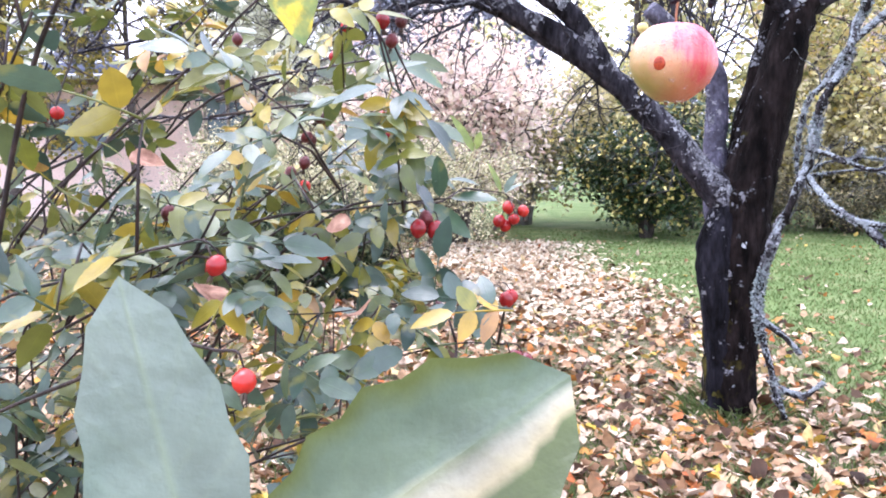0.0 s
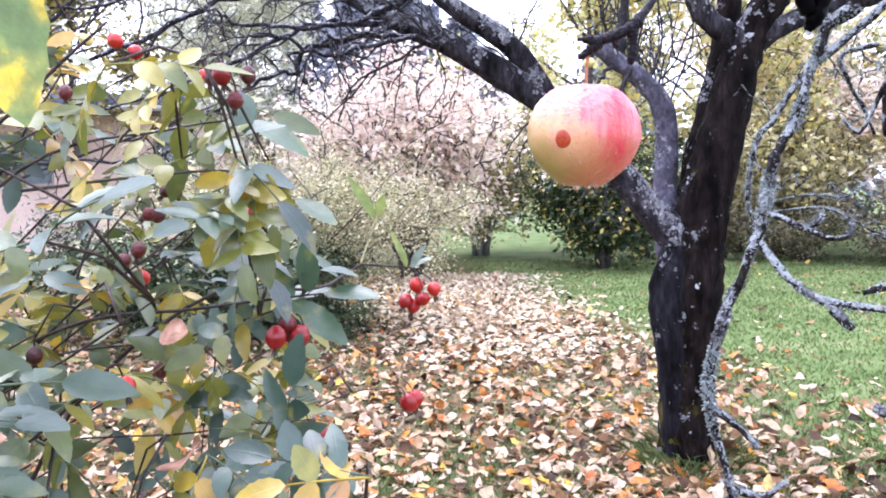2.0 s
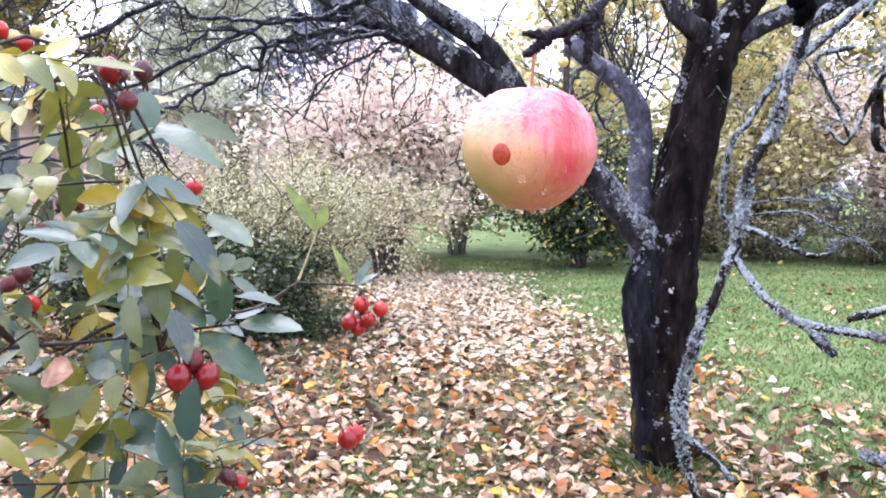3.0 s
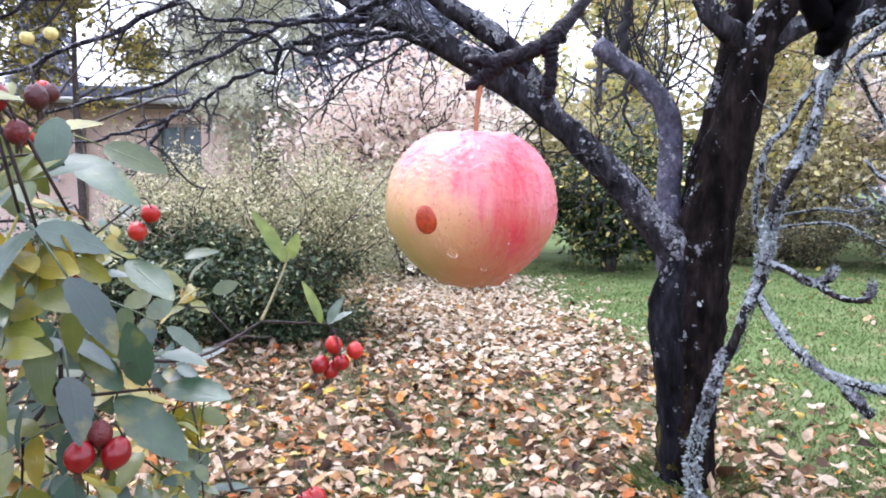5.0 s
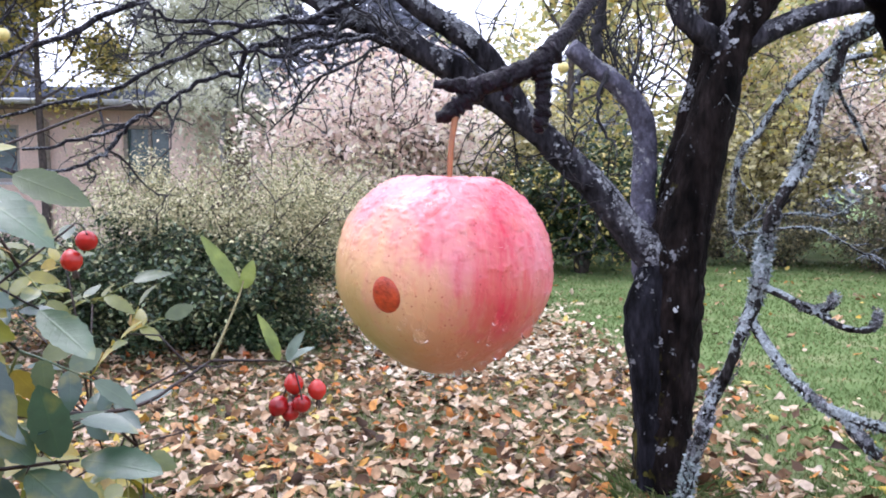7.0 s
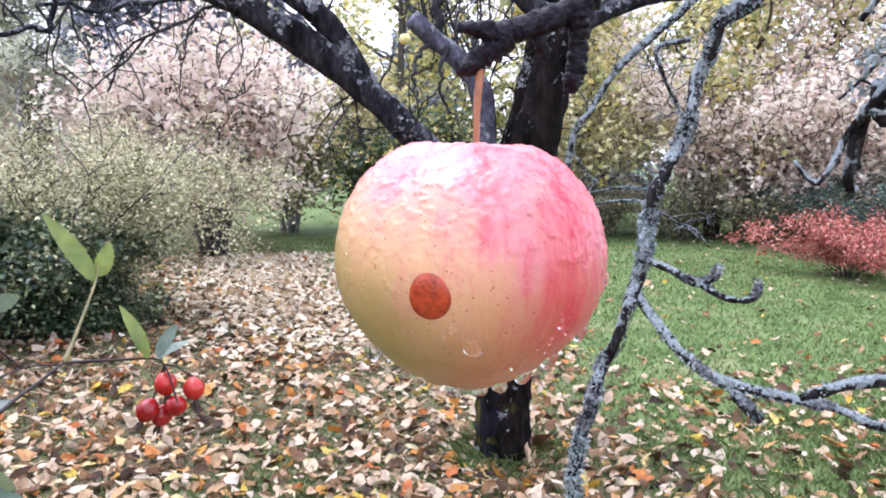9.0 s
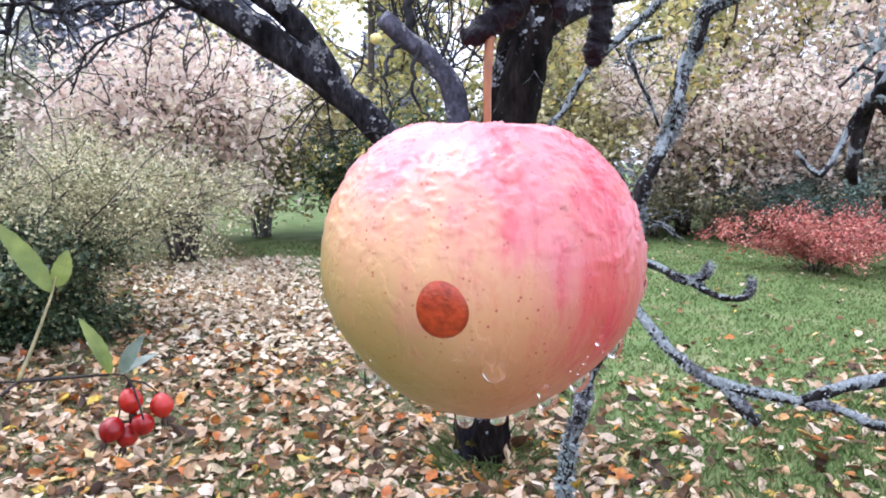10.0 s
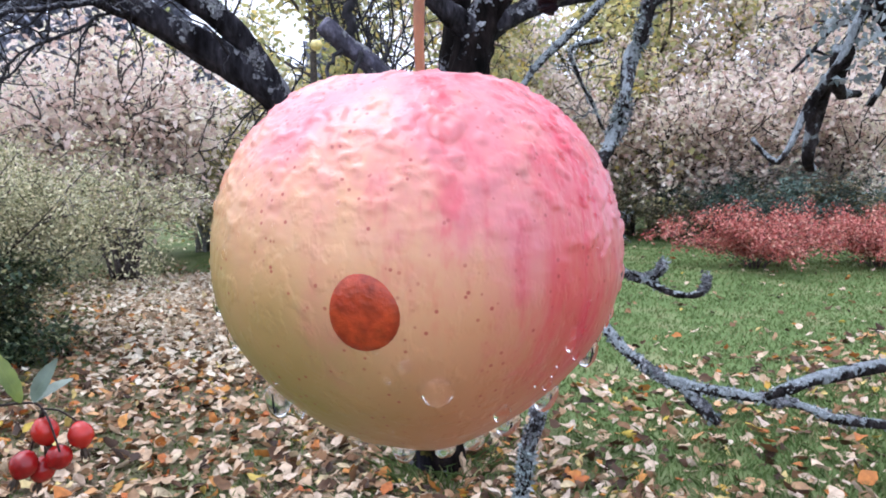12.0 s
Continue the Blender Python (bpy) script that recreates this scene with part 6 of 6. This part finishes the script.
broad_tree("bird_cherry", "thin-leaved tree with cream and pale pink leaves", 145, (11.8, 10.5, 0), 5.0, 2.4, 8000, 0.12, W_GREY, L_PALE, 0.15, 13, 0.09, 0.5, False, 0.7)
for i, (x, y, h) in enumerate(((10.0, 19.0, 6.5), (13.2, 16.5, 7.0), (16.0, 13.0, 7.5))):
    broad_tree("aspen", "olive-yellow aspen beyond the hedge", 180 + i, (x, y, 0), h, 2.4, 5500, 0.17, W_GREY, L_OLDGOLD, 0.12, 14, 0.1, 0.55, False, 0.8)
broad_tree("willow", "grey-green willow in front of the house", 146, (-2.5, 13.2, 0), 5.6, 1.8, 15000, 0.13, W_GREY, L_OLIVE, 0.40, 18, 0.05, 0.42, False, 0.3)
broad_tree("birch", "slender yellowing birch beside the house", 147, (-7.2, 12.5, 0), 7.0, 2.0, 12000, 0.10, W_DARK, L_OLDGOLD, 0.22, 14, 0.09, 0.45, False, 0.8)
broad_tree("birch", "slender yellowing birch beside the house", 149, (-5.6, 13.4, 0), 7.2, 1.9, 8000, 0.10, W_DARK, L_OLDGOLD, 0.40, 14, 0.07, 0.45, False, 0.8)
broad_tree("birch", "slender yellowing birch beside the house", 148, (-5.6, 19.5, 0), 9.0, 2.2, 8000, 0.10, W_GREY, L_OLIVE, 0.22, 14, 0.1, 0.5, False, 0.8)
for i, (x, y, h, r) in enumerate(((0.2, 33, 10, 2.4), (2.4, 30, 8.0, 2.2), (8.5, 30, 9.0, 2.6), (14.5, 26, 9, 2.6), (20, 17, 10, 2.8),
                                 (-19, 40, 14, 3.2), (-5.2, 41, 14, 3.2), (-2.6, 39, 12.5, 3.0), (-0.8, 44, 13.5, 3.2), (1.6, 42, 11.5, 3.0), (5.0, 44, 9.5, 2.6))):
    conifer("spruce", "tall spruce at the back of the gardens, coloured blue-grey for haze", 160 + i, (x, y, 0), h, r, 8500, 0.5, W_DARK, L_HAZED, 0.06)

# ---------------- the neighbouring house ----------------
M_WALL = material("salmon_render", [(0.3, (0.74, 0.56, 0.49)), (0.7, (0.82, 0.65, 0.58))], "noise", 1.4, 0.9, 0.2, 0.3, 60, 0, 0.12, 30)
M_ROOF = material("grey_roof_tile", [(0.3, (0.10, 0.115, 0.16)), (0.7, (0.17, 0.19, 0.25))], "noise", 3, 0.38, 0.5, 0.3, 30, 0, 0.2, 12)
M_FASCIA = material("brown_board", [(0.3, (0.10, 0.075, 0.06)), (0.7, (0.17, 0.13, 0.11))], "noise", 6, 0.7, 0.3, 0.3, 40, stretch=(0.2, 1, 1))
M_GUTTER = material("zinc_gutter", [(0.3, (0.45, 0.47, 0.5)), (0.7, (0.6, 0.62, 0.65))], "noise", 9, 0.4, 0.5)
M_FRAME = material("weathered_frame", [(0.3, (0.26, 0.23, 0.20)), (0.7, (0.36, 0.33, 0.30))], "noise", 9, 0.5)
M_PANE = material("dark_pane", [(0.3, (0.03, 0.065, 0.07)), (0.7, (0.07, 0.12, 0.12))], "noise", 2, 0.08, 0.6)
house = thing("house", (-6.2, 15.4, 0), "low salmon-rendered house with a grey tiled roof beyond the garden", "house")
# front wall with two window openings and a doorway: piers and panels
for lo, hi in (((-11.0, 15.4, 0), (-8.2, 15.7, 2.75)), ((-8.2, 15.4, 0), (-6.9, 15.7, 1.3)), ((-8.2, 15.4, 2.4), (-6.9, 15.7, 2.75)), ((-6.9, 15.4, 0), (-4.95, 15.7, 2.75)),
               ((-4.95, 15.4, 0), (-3.95, 15.7, 1.35)), ((-4.95, 15.4, 2.42), (-3.95, 15.7, 2.75)), ((-3.95, 15.4, 0), (-3.1, 15.7, 2.75)),
               ((-3.1, 15.4, 2.4), (-2.5, 15.7, 2.75)), ((-2.5, 15.4, 0), (-1.7, 15.7, 2.75)),
               ((-11.0, 15.7, 0), (-10.7, 21.1, 2.75)), ((-2.0, 15.7, 0), (-1.7, 21.1, 2.75)), ((-11.0, 21.1, 0), (-1.7, 21.4, 2.75))):
    b = Build()
    b.box(lo, hi)
    part("wall", b, M_WALL, house, smooth=False)
for s in (0, 1):
    b = Build()
    for i in range(13):
        y = 14.85 + 3.6 * i / 12 if s == 0 else 22.05 - 3.6 * i / 12
        for step in ((0,) if i == 0 else (0, 1)):
            z = 2.86 + 0.62 * i / 12 + (0.035 if step or i == 0 else 0)
            b.v += [Vector((-11.4, y, z)), Vector((-1.35, y, z))]
    n = len(b.v)
    b.v += [Vector((-11.4, 18.45, 3.40)), Vector((-1.35, 18.45, 3.40)), Vector((-11.4, 14.85 if s == 0 else 22.05, 2.78)), Vector((-1.35, 14.85 if s == 0 else 22.05, 2.78))]
    for k in range(0, n + 2, 2):
        b.f.append((k, k + 1, k + 3, k + 2))
    b.f.append((n + 2, n + 3, 1, 0))
    part("roof_slope", b, M_ROOF, house, "grey tiled roof, wet and shiny", smooth=False)
b = Build()
b.box((-11.4, 14.80, 2.66), (-1.35, 14.84, 2.84))
b.box((-11.4, 14.84, 2.70), (-1.35, 15.4, 2.73))
part("eave_board", b, M_FASCIA, house, "dark brown boarded eaves", smooth=False)
b = Build()
b.tube([(-11.4, 14.74, 2.80), (-6.0, 14.74, 2.79), (-1.35, 14.74, 2.78)], [0.055, 0.055, 0.055], 10)
part("gutter", b, M_GUTTER, house)
b = Build()
b.tube([(-6.35, 14.74, 2.78), (-6.35, 14.9, 2.6), (-6.35, 15.35, 2.45), (-6.35, 15.35, 1.2), (-6.35, 15.35, 0.0)], [0.045] * 5, 9)
part("downpipe", b, M_FRAME, house)
for x0, x1, z0, z1 in ((-8.2, -6.9, 1.3, 2.4), (-4.95, -3.95, 1.35, 2.42)):
    b = Build()
    for lo, hi in (((x0, 15.45, z0), (x0 + 0.07, 15.55, z1)), ((x1 - 0.07, 15.45, z0), (x1, 15.55, z1)), ((x0 + 0.07, 15.45, z0), (x1 - 0.07, 15.55, z0 + 0.07)),
                   ((x0 + 0.07, 15.45, z1 - 0.07), (x1 - 0.07, 15.55, z1)), (((x0 + x1) / 2 - 0.03, 15.46, z0 + 0.07), ((x0 + x1) / 2 + 0.03, 15.54, z1 - 0.07))):
        b.box(lo, hi)
    win = part("window", b, M_FRAME, house, smooth=False)
    for a, c in ((x0 + 0.07, (x0 + x1) / 2 - 0.03), ((x0 + x1) / 2 + 0.03, x1 - 0.07)):
        b = Build()
        b.box((a, 15.49, z0 + 0.07), (c, 15.505, z1 - 0.07))
        part("pane", b, M_PANE, win, smooth=False)
    b = Build()
    b.box((x0 - 0.05, 15.32, z0 - 0.05), (x1 + 0.05, 15.45, z0 - 0.005))
    part("sill", b, M_GUTTER, win, smooth=False)
b = Build()
b.box((-3.1, 15.5, 0.0), (-2.5, 15.55, 2.4))
part("door", b, M_FASCIA, house, "dark brown house door", smooth=False)
b = Build()
b.box((-3.92, 14.88, 0.0), (-3.42, 15.22, 2.70))
part("pillar", b, M_WALL, house, "salmon-rendered porch pillar", smooth=False)
b = Build()
b.box((-2.66, 14.86, 0.0), (-2.52, 15.0, 2.70))
part("post", b, M_FASCIA, house, "brown timber post", smooth=False)

# ---------------- small yellow apples left in the crown ----------------
M_YAPPLE = material("yellow_apple_skin", [(0.35, (0.62, 0.55, 0.18)), (0.65, (0.75, 0.60, 0.22))], "noise", 30, 0.3, 0.5)


def small_apple(p, r, mat=M_YAPPLE, label="small pale yellow apple still hanging in the crown"):
    b = Build()
    for i in range(13):
        a = 0.05 + (math.pi - 0.1) * i / 12
        for k in range(16):
            q = 2 * math.pi * k / 16
            rho = r * math.sin(a) ** 0.85
            b.v.append(Vector((rho * math.cos(q), rho * math.sin(q), r * 0.9 * math.cos(a) - (0.3 * r * math.exp(-(rho / (0.25 * r)) ** 2) if a < 1 else 0))))
    for i in range(12):
        for k in range(16):
            s, u = i * 16 + k, i * 16 + (k + 1) % 16
            b.f.append((s, s + 16, u + 16, u))
    b.f.append(tuple(range(16)))
    b.f.append(tuple(192 + k for k in reversed(range(16))))
    top = thing("small_apple", Vector(p), label, "apple", "small apples in the crown")
    ob = new("fruit", b.mesh("fruit", mat))
    ob.parent = top
    b = Build()
    b.tube([Vector((0, 0, 0.55 * r)), Vector((0.1 * r, 0, 1.2 * r)), Vector((0.1 * r, 0.1 * r, 2.2 * r))], [0.0015, 0.0013, 0.0016], 6)
    ob = new("stalk", b.mesh("stalk", M_TWIG))
    ob.parent = top
    return top


for p, r in (((-1.13, 2.95, 1.77), 0.024), ((-1.06, 2.97, 1.79), 0.024), ((-1.24, 2.9, 1.63), 0.022), ((0.92, 3.5, 1.80), 0.025)):
    small_apple(p, r)
